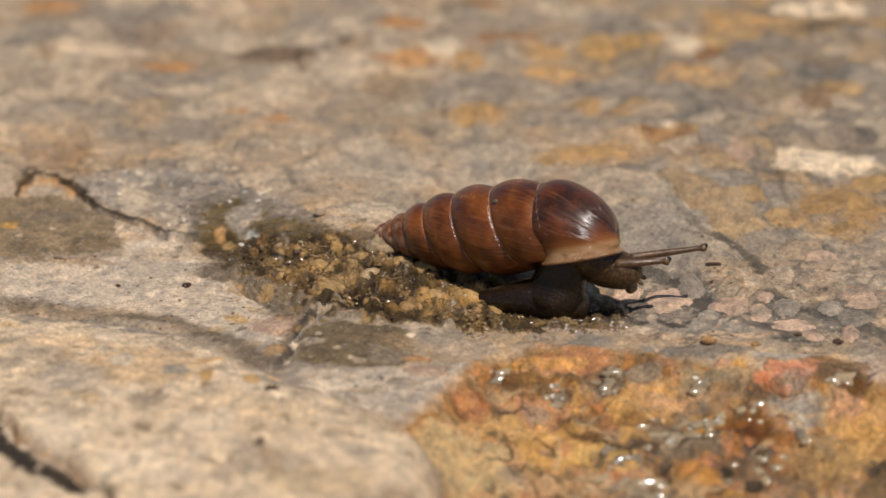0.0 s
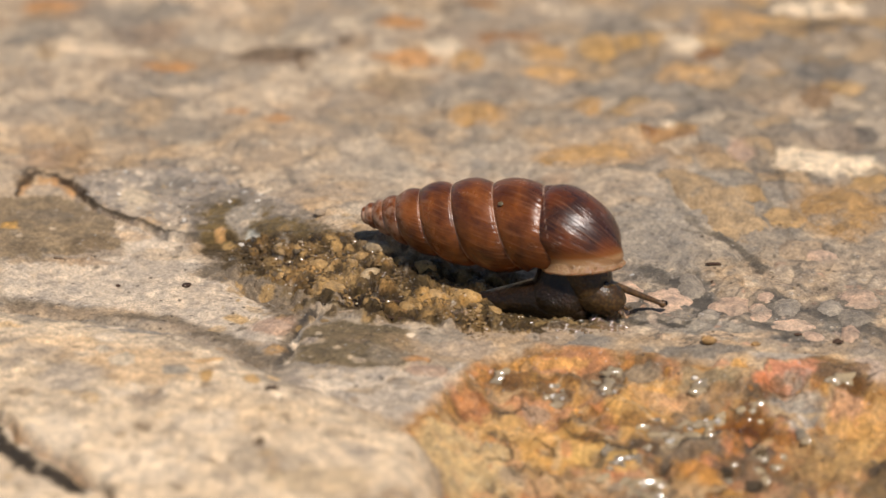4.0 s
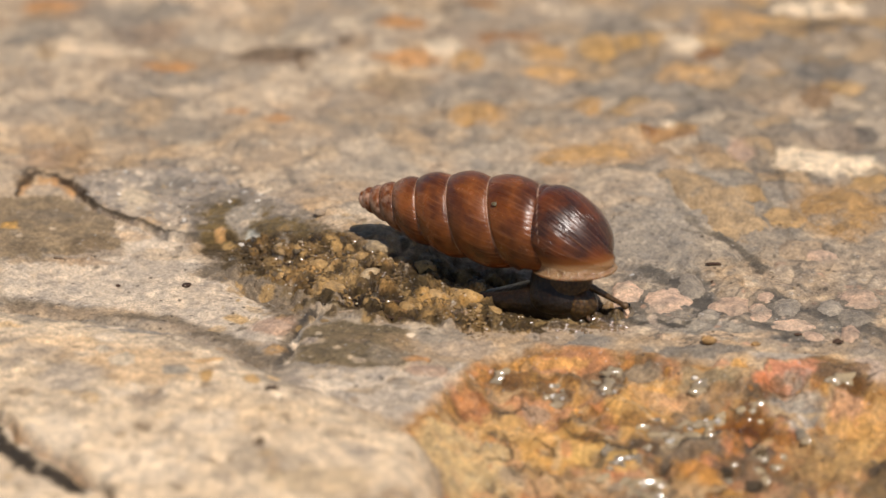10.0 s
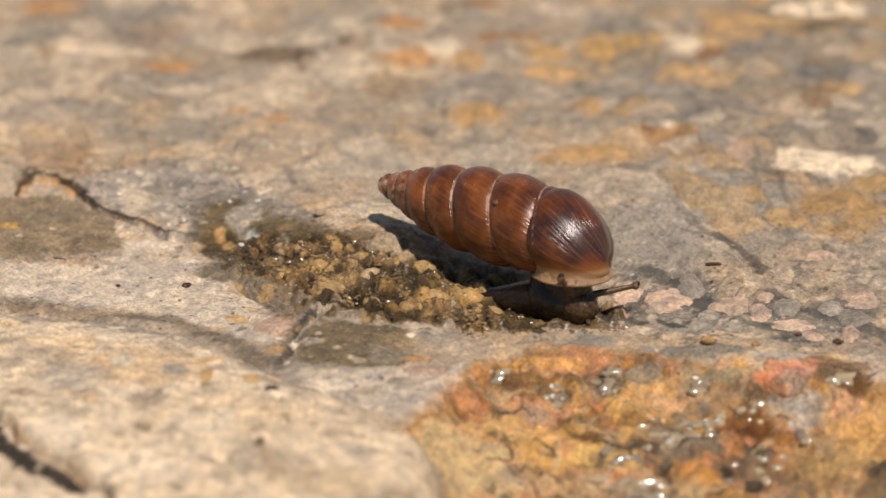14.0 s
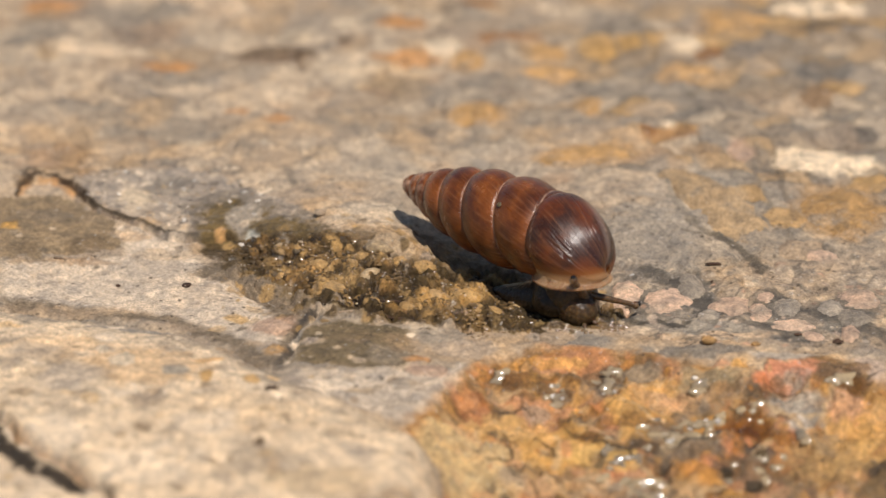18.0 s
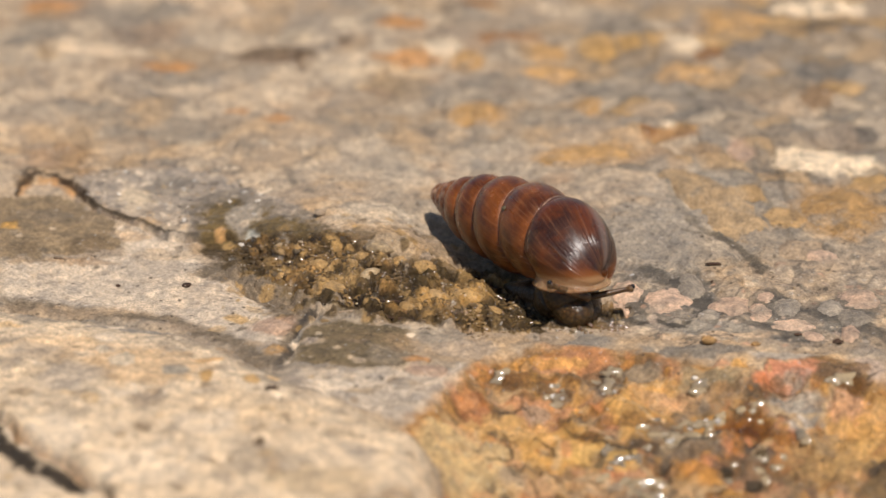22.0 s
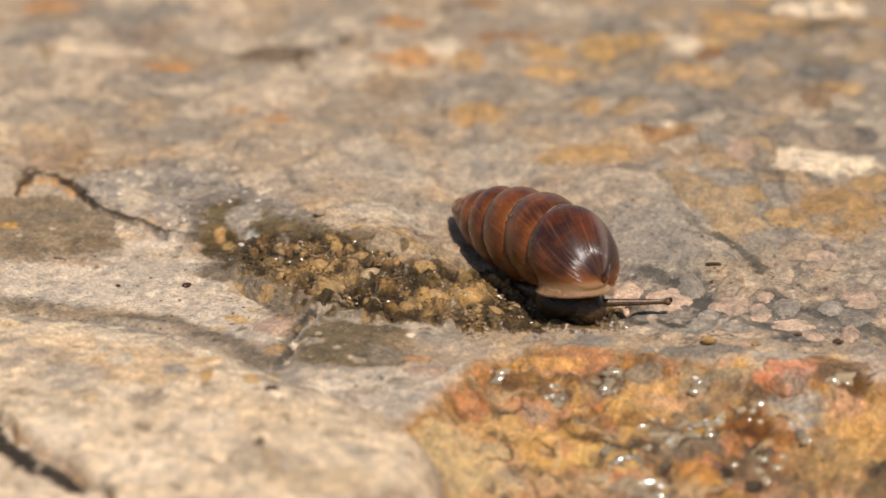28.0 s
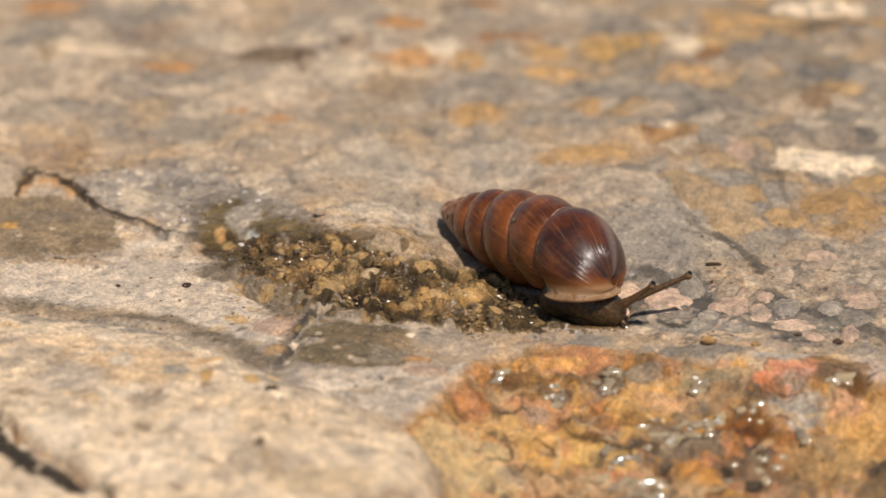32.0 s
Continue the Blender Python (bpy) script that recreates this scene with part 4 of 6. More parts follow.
patch(16.04, -5.32, 1.19, 2.02, (0.13, 0.112, 0.09), strength=0.5, soft=0.3, ragged=0.9)
patch(17.00, -9.76, 0.95, 1.31, (0.13, 0.112, 0.09), strength=0.5, soft=0.3, ragged=0.9)
patch(22.04, -8.50, 1.25, 1.49, (0.13, 0.112, 0.09), strength=0.5, soft=0.3, ragged=0.9)
patch(24.84, -8.76, 1.18, 1.49, (0.13, 0.112, 0.09), strength=0.5, soft=0.3, ragged=0.9)
patch(26.18, -10.09, 1.38, 1.71, (0.13, 0.112, 0.09), strength=0.5, soft=0.3, ragged=0.9)
patch(23.46, -12.50, 0.95, 0.89, (0.13, 0.112, 0.09), strength=0.5, soft=0.3, ragged=0.9)
patch(11.47, -8.24, 0.75, 0.77, (0.13, 0.112, 0.09), strength=0.5, soft=0.3, ragged=0.9)
patch(7.17, -13.05, 1.27, 1.02, (0.40, 0.30, 0.20), strength=0.75, soft=0.4)
patch(9.30, -13.62, 1.19, 0.93, (0.24, 0.215, 0.18), strength=0.75, soft=0.4)
patch(-10.89, -11.14, 1.31, 1.33, (0.51, 0.33, 0.225), -10, strength=0.75, soft=0.4)
patch(-10.53, -15.01, 0.67, 0.80, (0.46, 0.275, 0.115), strength=0.75, soft=0.4)
patch(-0.84, -18.52, 1.17, 1.00, (0.51, 0.33, 0.225), strength=0.75, soft=0.4)
patch(-19.76, -19.26, 0.98, 1.83, (0.56, 0.45, 0.32), strength=0.75, soft=0.4)
patch(-21.20, -17.35, 0.54, 0.92, (0.56, 0.45, 0.32), strength=0.75, soft=0.4)
# dark crevices between the clasts: their shade is colour alone, without depth
vein((0.085, 0.075, 0.062), [13.6, -3.4, 15.2, -5.0, 16.4, -6.9, 17.2, -9.2], 0.75, 0.85)
vein((0.085, 0.075, 0.062), [21.2, -6.5, 22.6, -8.8, 24.6, -9.6, 26.6, -11.2, 28.5, -13.5], 0.6, 0.75)
vein((0.10, 0.088, 0.072), [18.9, -10.2, 20.8, -11.2, 22.9, -13.2], 0.4, 0.7)
vein((0.06, 0.05, 0.035), [11.4, -9.9, 12.3, -10.5, 13.6, -10.2, 15.0, -11.0], 0.35, 0.85, wet=0.8)
speckle(150, 83, ((0.09, 0.08, 0.065), (0.42, 0.36, 0.29), (0.13, 0.115, 0.095), (0.55, 0.42, 0.31)), 12.5, 28.5, -13.5, -3.0, 0.06, 0.3, 0.85)
# near boulder
field((0.72, 0.565, 0.385), [-35.23, -11.58, -28.04, -11.97, -20.90, -12.08, -14.23, -16.51, -10.79, -23.13, -4.91, -25.78, -0.81, -29.05, -0.13, -37.01, -31.07, -46.00], soft=0.8, strength=0.85)
patch(-23.0, -17.5, 5.0, 2.2, (0.62, 0.43, 0.25), 0, 0.6, soft=0.6, ragged=1.0)
patch(-12.0, -27.5, 4.5, 3.0, (0.66, 0.48, 0.29), 0, 0.5, soft=0.6, ragged=1.0)
speckle(90, 23, (CREAM, WHITE, PALE, (0.44, 0.30, 0.17), (0.33, 0.27, 0.20), (0.24, 0.17, 0.10)), -27.65, -2.09, -38.15, -13.83, 0.35, 1.6, 0.7)
speckle(170, 27, (WHITE, (0.27, 0.20, 0.13), (0.52, 0.36, 0.19), (0.36, 0.29, 0.22), (0.20, 0.14, 0.085)), -27.77, -1.44, -38.15, -12.77, 0.15, 0.6, 0.8)
patch(-18.06, -20.26, 3.82, 3.31, (0.60, 0.41, 0.23), 0, 0.7)
patch(-22.71, -21.89, 2.07, 2.05, (0.40, 0.34, 0.275), 0, 0.6)
patch(-25.33, -18.08, 1.57, 1.25, (0.48, 0.39, 0.29), 0, 0.6)
patch(-19.42, -12.79, 2.68, 0.59, (0.30, 0.265, 0.225), 0, 0.8)
patch(-20.72, -12.16, 0.54, 0.34, WHITE)
patch(-16.31, -20.92, 0.94, 1.07, (0.30, 0.27, 0.22), 0, 0.9)
patch(-14.31, -18.86, 0.87, 0.58, (0.54, 0.34, 0.16), 0, 0.9)
patch(-14.46, -21.94, 0.38, 0.99, GOLD, 0, 0.8)
patch(-11.67, -22.64, 0.55, 0.66, GOLD, 0, 0.8)
patch(-10.39, -23.80, 0.34, 0.33, DARK)
patch(-10.79, -32.30, 0.33, 0.40, (0.14, 0.09, 0.05))
patch(-14.36, -28.98, 1.85, 2.00, WHITE, 0, 0.6)
patch(-23.17, -30.93, 2.00, 2.78, WHITE, 0, 0.6)
patch(-17.57, -35.00, 2.63, 2.35, WHITE, 0, 0.45)
patch(-7.32, -36.75, 3.27, 1.94, (0.54, 0.40, 0.24), 0, 0.7)
patch(-4.78, -32.56, 1.16, 1.19, (0.33, 0.27, 0.21), 0, 0.6)
patch(-18.17, -25.84, 1.19, 1.05, (0.34, 0.26, 0.18), 0, 0.7)
# shade inside the front crevice, deepened by colour
vein((0.014, 0.009, 0.005), [-29.6, -25.6, -28.2, -27.8, -26.96, -29.85, -25.37, -32.56, -23.86, -34.65, -22.12, -35.80, -21.22, -36.80], 0.65, 0.95)


def rock_sheet():
    ny, nx = XX.shape
    me = bpy.data.meshes.new("ground")
    co = np.stack([XX, YY, HH], -1).reshape(-1, 3) * MM
    idx = np.arange(ny * nx).reshape(ny, nx)
    quads = np.stack([idx[:-1, :-1], idx[:-1, 1:], idx[1:, 1:], idx[1:, :-1]], -1).reshape(-1)
    me.vertices.add(ny * nx)
    me.vertices.foreach_set("co", co.ravel())
    me.loops.add(len(quads))
    me.loops.foreach_set("vertex_index", quads)
    me.polygons.add(len(quads) // 4)
    me.polygons.foreach_set("loop_start", np.arange(0, len(quads), 4))
    me.polygons.foreach_set("use_smooth", np.ones(len(quads) // 4, bool))
    me.update(calc_edges=True)
    col = me.attributes.new("tint", "FLOAT_COLOR", "POINT")
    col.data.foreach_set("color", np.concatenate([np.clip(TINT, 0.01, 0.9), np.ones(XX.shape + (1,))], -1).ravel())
    wet = me.attributes.new("wet", "FLOAT", "POINT")
    wet.data.foreach_set("value", WET.ravel())
    me.materials.append(rock_mat)
    return tagged(new("ground", me), "sunlit grey and ochre limestone breccia with cracks and damp patches", "rock", kind="structure")


ground = rock_sheet()


def part(name, bm, mat, parent, label=""):
    me = bpy.data.meshes.new(name)
    bm.to_mesh(me)
    bm.free()
    for p in me.polygons:
        p.use_smooth = True
    me.materials.append(mat)
    ob = new(name, me)
    ob.parent = parent
    if label:
        tagged(ob, label)
    return ob


# ---- clasts set in the rock ----
def clast(kind, x, y, rx, ry, turn=0.0, high=0.25, rough=0.17, label="", name="stone"):
    """A stone bedded in the breccia: an uneven low dome whose rim dips under the rock's face."""
    rng = random.Random(int(x * 131 + y * 977))
    bm = bmesh.new()
    rings, n = (0.0, 0.3, 0.55, 0.75, 0.9, 1.0, 1.12), 26
    ph = [rng.uniform(0, 6.28) for _ in range(4)]
    c, s = math.cos(radians(turn)), math.sin(radians(turn))
    rows = []
    for d in rings:
        row = []
        for k in range(n if d else 1):
            a = 2 * math.pi * k / n
            wob = 1 + rough * (0.5 * math.sin(2 * a + ph[0]) + 0.5 * math.sin(3 * a + ph[1]) + 0.4 * math.sin(5 * a + ph[2]) + 0.35 * math.sin(8 * a + ph[3]))
            u, v = rx * d * wob * math.cos(a), ry * d * wob * math.sin(a)
            row.append((x + u * c - v * s, y + u * s + v * c, d))
        rows.append(row)
    flat = [p for row in rows for p in row]
    z = relief([p[0] for p in flat], [p[1] for p in flat], 0.35)
    k, made = 0, []
    for row in rows:
        vs = []
        for px, py, d in row:
            up = (0.5 * high + 0.03) * (1 - d ** 2.5) - (0.1 if d > 1 else 0.0)
            up += 0.5 * high * noise.noise((px * 0.9, py * 0.9, 3.0)) + 0.05 * noise.noise((px * 2.3, py * 2.3, 7.0))
            vs.append(bm.verts.new((px * MM, py * MM, (z[k] + up) * MM)))
            k += 1
        made.append(vs)
    for k in range(n):
        bm.faces.new((made[0][0], made[1][k], made[1][(k + 1) % n]))
        for a, b in zip(made[1:-1], made[2:]):
            bm.faces.new((a[k], b[k], b[(k + 1) % n], a[(k + 1) % n]))
    return part(name, bm, STONES[kind], ground, label)


clast("cream", -10.77, 38.16, 1.55, 1.20, high=0.5)
clast("cream", -7.44, 40.73, 0.76, 1.11, high=0.5)
clast("cream", 0.04, 36.37, 1.33, 1.49, high=0.3)
clast("ochre", 1.91, 33.95, 1.12, 1.48, high=0.3)
clast("ochre", 7.33, 35.76, 1.54, 1.69, high=0.3)
clast("ochre", 7.99, 31.94, 1.81, 0.88, high=0.25)
clast("ochre", 10.37, 25.09, 1.01, 1.25, high=0.35)
clast("ochre", 2.24, 22.78, 1.96, 1.14, high=0.2)
clast("ochre", 9.92, 14.92, 3.12, 2.32, high=0.3)
clast("grey", 2.58, 14.45, 0.66, 0.84, high=0.35)
clast("bright", 28.32, 43.16, 3.08, 1.32, high=1.0)
clast("ochre", 21.65, 41.14, 2.11, 1.71, high=0.4)
clast("cream", 17.70, 36.67, 1.17, 1.49, high=0.5)
clast("ochre", 17.64, 30.84, 1.93, 1.37, high=0.4)
clast("tan", 23.04, 31.37, 1.11, 1.27, high=0.4)
clast("tan", 24.10, 23.89, 1.41, 1.15, high=0.4)
clast("tan", 15.06, 23.85, 1.49, 1.34, high=0.3)
clast("brown", 14.49, 19.10, 0.51, 0.57, high=0.3)
clast("cream", 15.85, 20.41, 0.48, 0.66, high=0.3)
clast("pink", 20.65, 15.32, 0.78, 1.30, high=0.3)
clast("bright", 26.41, 13.91, 3.12, 2.41, high=0.5, label="bright cream limestone clast")
clast("ochre", 26.76, 5.41, 2.65, 3.61, high=0.5)
clast("tan ochre", 18.3, 5.9, 5.3, 2.3, -66, high=1.1, label="elongated ochre and grey limestone clast")
clast("tan", 23.67, -0.36, 1.49, 1.33, high=0.3)
clast("pink", 24.72, -1.22, 1.11, 0.71, high=0.30, rough=0.12)
clast("tan", -22.17, 16.77, 1.97, 2.34, high=0.2)
clast("tan", -12.37, 14.57, 2.15, 2.79, high=0.22)
clast("cream", -12.37, 15.73, 0.55, 0.65, high=0.25)
clast("cream", -17.25, 17.46, 0.63, 0.56, high=0.25)
clast("cream", -20.79, 7.80, 0.96, 1.55, high=0.25)
clast("pink", 11.89, -5.81, 0.99, 1.39, high=0.36, rough=0.12)
clast("pink", 14.33, -7.56, 1.53, 1.82, -20, high=0.34, rough=0.12)
clast("pink", 18.37, -8.11, 1.20, 1.47, -15, high=0.36, rough=0.12)
clast("pink", 20.29, -9.18, 0.76, 1.21, high=0.36, rough=0.12)
clast("pink", 20.74, -7.31, 0.58, 0.78, high=0.30, rough=0.12)
clast("pink", 26.62, -7.46, 1.35, 1.39, high=0.30, rough=0.12)
clast("pink", 25.83, -12.04, 0.57, 1.02, high=0.30, rough=0.12)
clast("pink", 22.36, -10.95, 1.44, 0.86, high=0.24, rough=0.12)
clast("grey", 16.04, -5.32, 0.92, 1.57, high=0.36, rough=0.12)
clast("grey", 17.00, -9.76, 0.72, 0.95, high=0.36, rough=0.12)
clast("grey", 22.04, -8.50, 0.98, 1.12, high=0.36, rough=0.12)
clast("grey", 24.84, -8.76, 0.91, 1.12, high=0.36, rough=0.12)
clast("grey", 26.18, -10.09, 1.08, 1.29, high=0.36, rough=0.12)
clast("pink", 23.46, -12.50, 0.72, 0.60, high=0.24, rough=0.12)
clast("pink", 11.47, -8.24, 0.54, 0.52, high=0.24, rough=0.12)
clast("tan", 7.17, -13.05, 1.07, 0.76, high=0.3)
clast("grey", 9.30, -13.62, 1.00, 0.68, high=0.25)
clast("pink", -10.89, -11.14, 1.11, 1.03, -10, high=0.25)
clast("ochre", -10.53, -15.01, 0.53, 0.55, high=0.2)
clast("pink", -0.84, -18.52, 0.98, 0.75, high=0.12)
clast("cream", -19.76, -19.26, 0.80, 1.49, high=0.3)
clast("cream", -21.20, -17.35, 0.42, 0.67, high=0.3)


# ---- wet grit in the hollow ----
def lump_mesh(name, seed, stretch, mat):
    bm = bmesh.new()
    bmesh.ops.create_icosphere(bm, subdivisions=2, radius=1.0)
    for v in bm.verts:
        n = 1 + 0.35 * noise.noise(v.co * 1.1 + Vector((seed * 7.1, 0, 0))) + 0.18 * noise.noise(v.co * 2.6 + Vector((0, seed * 3.3, 0)))
        v.co = Vector((v.co.x * stretch[0], v.co.y * stretch[1], v.co.z * stretch[2])) * n
    me = bpy.data.meshes.new(name)
    bm.to_mesh(me)
    bm.free()
    for p in me.polygons:
        p.use_smooth = True
    me.materials.append(mat)
    return me


def grain(me, x, y, size, z_up, turn, name="grain"):
    ob = new(name, me)
    ob.parent = ground
    z = float(relief([x], [y])[0])
    ob.matrix_basis = Matrix.LocRotScale(Vector((x, y, z + z_up)) * MM, Euler((0.0, 0.0, turn)), Vector((size,) * 3) * MM)
    return ob


LUMPS = {k: [lump_mesh("grain", 10 * j + i, s, STONES[k]) for i, s in enumerate(((1, 0.8, 0.6), (1.6, 0.8, 0.6), (1.15, 0.8, 0.65)))] for j, k in enumerate(("wet ochre", "wet brown", "wet grey", "quartz", "tan", "soil", "ochre"))}
for kind, x, y, size, turn in (
    ("wet ochre", -0.58, -7.50, 0.95, -0.5), ("wet ochre", 1.53, -7.20, 1.0, -0.5), ("wet ochre", -8.00, -3.12, 0.75, -0.6), ("wet ochre", -8.83, -2.53, 0.6, -0.4),
    ("wet ochre", -7.09, -5.92, 0.8, -0.5), ("wet ochre", -6.67, -3.13, 0.42, 0.3), ("quartz", -7.96, 2.83, 0.42, 0.0), ("tan", -5.75, 0.93, 0.5, 0.2),
    ("wet grey", -4.83, -5.51, 0.6, 0.9), ("wet ochre", -3.76, -5.93, 0.5, 1.3)):
    grain(LUMPS[kind][1], x, y, size, -0.25, turn)
for kind, x, y, size, turn in (
    ("wet grey", -10.64, -0.57, 0.6, 1.2), ("wet ochre", -1.25, -4.00, 0.8, -0.2), ("tan", -1.07, -2.57, 0.55, 0.1), ("wet grey", -4.21, -2.71, 0.8, -0.2),
    ("wet ochre", -2.73, -3.42, 0.6, -0.4), ("wet ochre", -5.30, -3.29, 0.5, 0.5), ("wet ochre", 3.12, -8.65, 0.7, -0.4), ("wet ochre", 4.75, -8.27, 0.6, 0.2), ("wet ochre", -2.31, -9.01, 0.6, -0.6), ("wet ochre", -4.50, -8.25, 0.7, -0.6),
    ("wet brown", 11.92, -7.77, 0.55, 0.3)):
    grain(LUMPS[kind][2], x, y, size, -0.25, turn)

# milky grains standing in for sun glints, and dark grains, in the ochre block
for kind, x, y, size in (("quartz", 13.92, -22.72, 0.45), ("quartz", 16.95, -21.07, 0.32), ("quartz", 16.24, -20.88, 0.22), ("quartz", 6.70, -18.55, 0.29), ("quartz", 7.40, -18.60, 0.18), ("quartz", 10.04, -18.38, 0.20), ("quartz", 10.68, -18.25, 0.20),
                         ("quartz", 11.21, -24.89, 0.25), ("quartz", 10.52, -25.07, 0.22), ("quartz", 12.00, -26.94, 0.40), ("quartz", 15.22, -21.62, 0.22), ("wet brown", 17.13, -26.52, 0.6), ("wet brown", 18.69, -27.43, 0.6), ("wet brown", 19.41, -24.60, 0.45), ("quartz", 15.68, -17.70, 0.22)):
    grain(LUMPS[kind][0], x, y, size, 0.0, x)


def scatter_grit(count, seed):
    """Wet grains all over the hollow, many small and few large."""
    rng = random.Random(seed)
    made = 0
    while made < count:
        u = rng.random()
        x = -13.5 + 24.5 * u
        mid = along(x, -13.20, 0.09, -6.76, -4.42, 0.58, -8.38, 7.77, -10.70, 11.34, -11.21)
        half = along(u, 0.0, 1.7, 0.3, 3.4, 0.7, 3.6, 1.0, 0.6)
        y = mid + half * rng.uniform(-1, 1)
        kind = rng.choice(("wet ochre", "wet brown", "wet ochre", "wet brown"))
        grain(rng.choice(LUMPS[kind]), x, y, 0.14 * (0.6 / 0.14) ** (rng.random() ** 1.3), -0.12 - 0.14 * rng.random(), rng.gauss(-0.95, 0.3))
        made += 1


scatter_grit(60, 4)


def scatter_crystals(count, seed, x0, x1, y0, y1, kinds, small, large):
    """Broken crystal grains standing a little proud of the rock."""
    rng = random.Random(seed)
    for _ in range(count):
        me = rng.choice(LUMPS[rng.choice(kinds)])
        grain(me, rng.uniform(x0, x1), rng.uniform(y0, y1), small * (large / small) ** (rng.random() ** 1.6), -0.03, rng.uniform(0, 6.28))


scatter_crystals(70, 5, -24.47, -17.13, 3.92, 11.44, ("quartz", "tan", "wet grey"), 0.06, 0.2)
scatter_crystals(60, 6, -19.88, -12.23, 4.20, 11.75, ("quartz", "tan", "wet brown", "wet grey"), 0.06, 0.2)
scatter_crystals(8, 7, -13.48, -11.74, 0.87, 2.34, ("quartz",), 0.12, 0.34)
scatter_crystals(50, 8, 11.23, 27.88, -14.40, -2.46, ("wet grey", "tan", "quartz", "soil"), 0.05, 0.14)


# ---- loose bits on the rock ----
def loose(name, me, x, y, scale, label, category, turn=0.0):
    ob = new(name, me)
    z = float(relief([x], [y])[0])
    ob.matrix_basis = Matrix.LocRotScale(Vector((x, y, z + 0.45 * scale[2])) * MM, Euler((0.0, 0.0, turn)), Vector(scale) * MM)
    return tagged(ob, label, category, "loose bits on the rock")


loose("soil_crumb", LUMPS["soil"][0], 24.91, -13.19, (0.36, 0.36, 0.26), "dark brown soil crumb on pale rock", "soil crumb")
loose("soil_crumb", LUMPS["soil"][1], 17.67, -2.51, (0.36, 0.2, 0.16), "thin dark soil crumb on grey rock", "soil crumb", 0.1)
loose("soil_crumb", LUMPS["soil"][2], -16.64, -5.17, (0.28, 0.34, 0.22), "dark soil crumb on a beige slab", "soil crumb")
loose("soil_crumb", LUMPS["soil"][0], -21.10, -4.95, (0.18, 0.2, 0.12), "tiny brown soil crumb on a beige slab", "soil crumb")
loose("soil_crumb", LUMPS["soil"][1], -25.22, -1.53, (0.22, 0.16, 0.12), "tiny brown soil crumb beside a damp stain", "soil crumb")
loose("soil_crumb", LUMPS["soil"][2], 22.46, -12.50, (0.22, 0.2, 0.14), "tiny dark soil crumb on grey rock", "soil crumb")
loose("soil_crumb", LUMPS["soil"][1], -10.37, -24.09, (0.3, 0.26, 0.18), "dark soil crumb in a seam of the rock", "soil crumb")
loose("pebble", LUMPS["ochre"][0], 16.70, -14.19, (0.5, 0.5, 0.42), "small orange pebble lying on the ledge", "pebble")
loose("pebble", LUMPS["ochre"][2], 19.66, -14.16, (0.28, 0.26, 0.22), "tiny orange pebble lying on the ledge", "pebble")
loose("pebble", LUMPS["tan"][0], -8.18, 2.58, (0.42, 0.5, 0.4), "small cream pebble on the slab's rim", "pebble")


def fibre(x, y, length, turn, label):
    bm = bmesh.new()
    n = 7
    rings = []
    for i in range(n):
        u = i / (n - 1) - 0.5
        r = 0.09 * (1 - 1.6 * u * u)
        ring = []
        for k in range(6):
            a = math.pi * k / 3
            ring.append(bm.verts.new(Vector((u * length, 0.25 * math.sin(u * 4) + r * math.cos(a), r * math.sin(a))) * MM))
        rings.append(ring)
    for r0, r1 in zip(rings, rings[1:]):
        for k in range(6):
            bm.faces.new((r0[k], r0[(k + 1) % 6], r1[(k + 1) % 6], r1[k]))
    bm.faces.new(rings[0][::-1])
    bm.faces.new(rings[-1])
    me = bpy.data.meshes.new("plant_fibre")
    bm.to_mesh(me)
    bm.free()
    me.materials.append(STONES["tan" if "pale" in label else "soil"])
    ob = new("plant_fibre", me)
    z = float(relief([x], [y])[0])
    ob.matrix_basis = pose(x * MM, y * MM, (z + 0.08) * MM, 0, 0, turn)
    return tagged(ob, label, "plant fibre", "loose bits on the rock")


fibre(-2.74, -10.37, 1.7, -38, "dark dry plant fibre on wet grit")
fibre(-6.20, -9.90, 1.6, -14, "pale dry plant fibre at the hollow's edge")
fibre(-3.40, -8.88, 1.2, -30, "dark dry plant fibre among wet grit")


# ---- beads of water that cling to the wet grit and to the ochre block ----
def hollow_spots(rng):
    spots = []
    for _ in range(260):
        u = rng.random()
        x = -13.5 + 24.5 * u
        mid = along(x, -13.20, 0.09, -6.76, -4.42, 0.58, -8.38, 7.77, -10.70, 11.34, -11.21)
        half = along(u, 0.0, 1.6, 0.3, 2.9, 0.7, 2.9, 1.0, 0.4)
        y, spread = mid + half * rng.uniform(-1, 1), rng.uniform(0.15, 0.6)
        for _ in range(rng.randrange(3, 11)):
            spots.append((x + rng.gauss(0, spread), y + rng.gauss(0, spread), 0.04 + 0.11 * rng.random() ** 2))
    return spots


def block_spots(rng):
    spots = []
    for cx, cy, spread, count in ((13.99, -22.72, 0.35, 12), (14.25, -22.39, 0.9, 8), (16.74, -21.16, 0.6, 8), (6.88, -18.48, 0.5, 7), (10.33, -18.14, 0.5, 8), (11.27, -24.93, 0.8, 10), (12.17, -26.80, 1.0, 12), (15.32, -21.84, 0.8, 5), (17.13, -26.52, 0.8, 4), (24.75, -18.45, 0.4, 4), (19.03, -20.42, 0.7, 5), (15.67, -17.82, 0.3, 3), (4.08, -17.59, 0.6, 3), (21.11, -25.81, 1.4, 6)):
        for _ in range(count):
            spots.append((cx + rng.gauss(0, spread), cy + 1.4 * rng.gauss(0, spread), rng.uniform(0.16, 0.5)))
    return spots


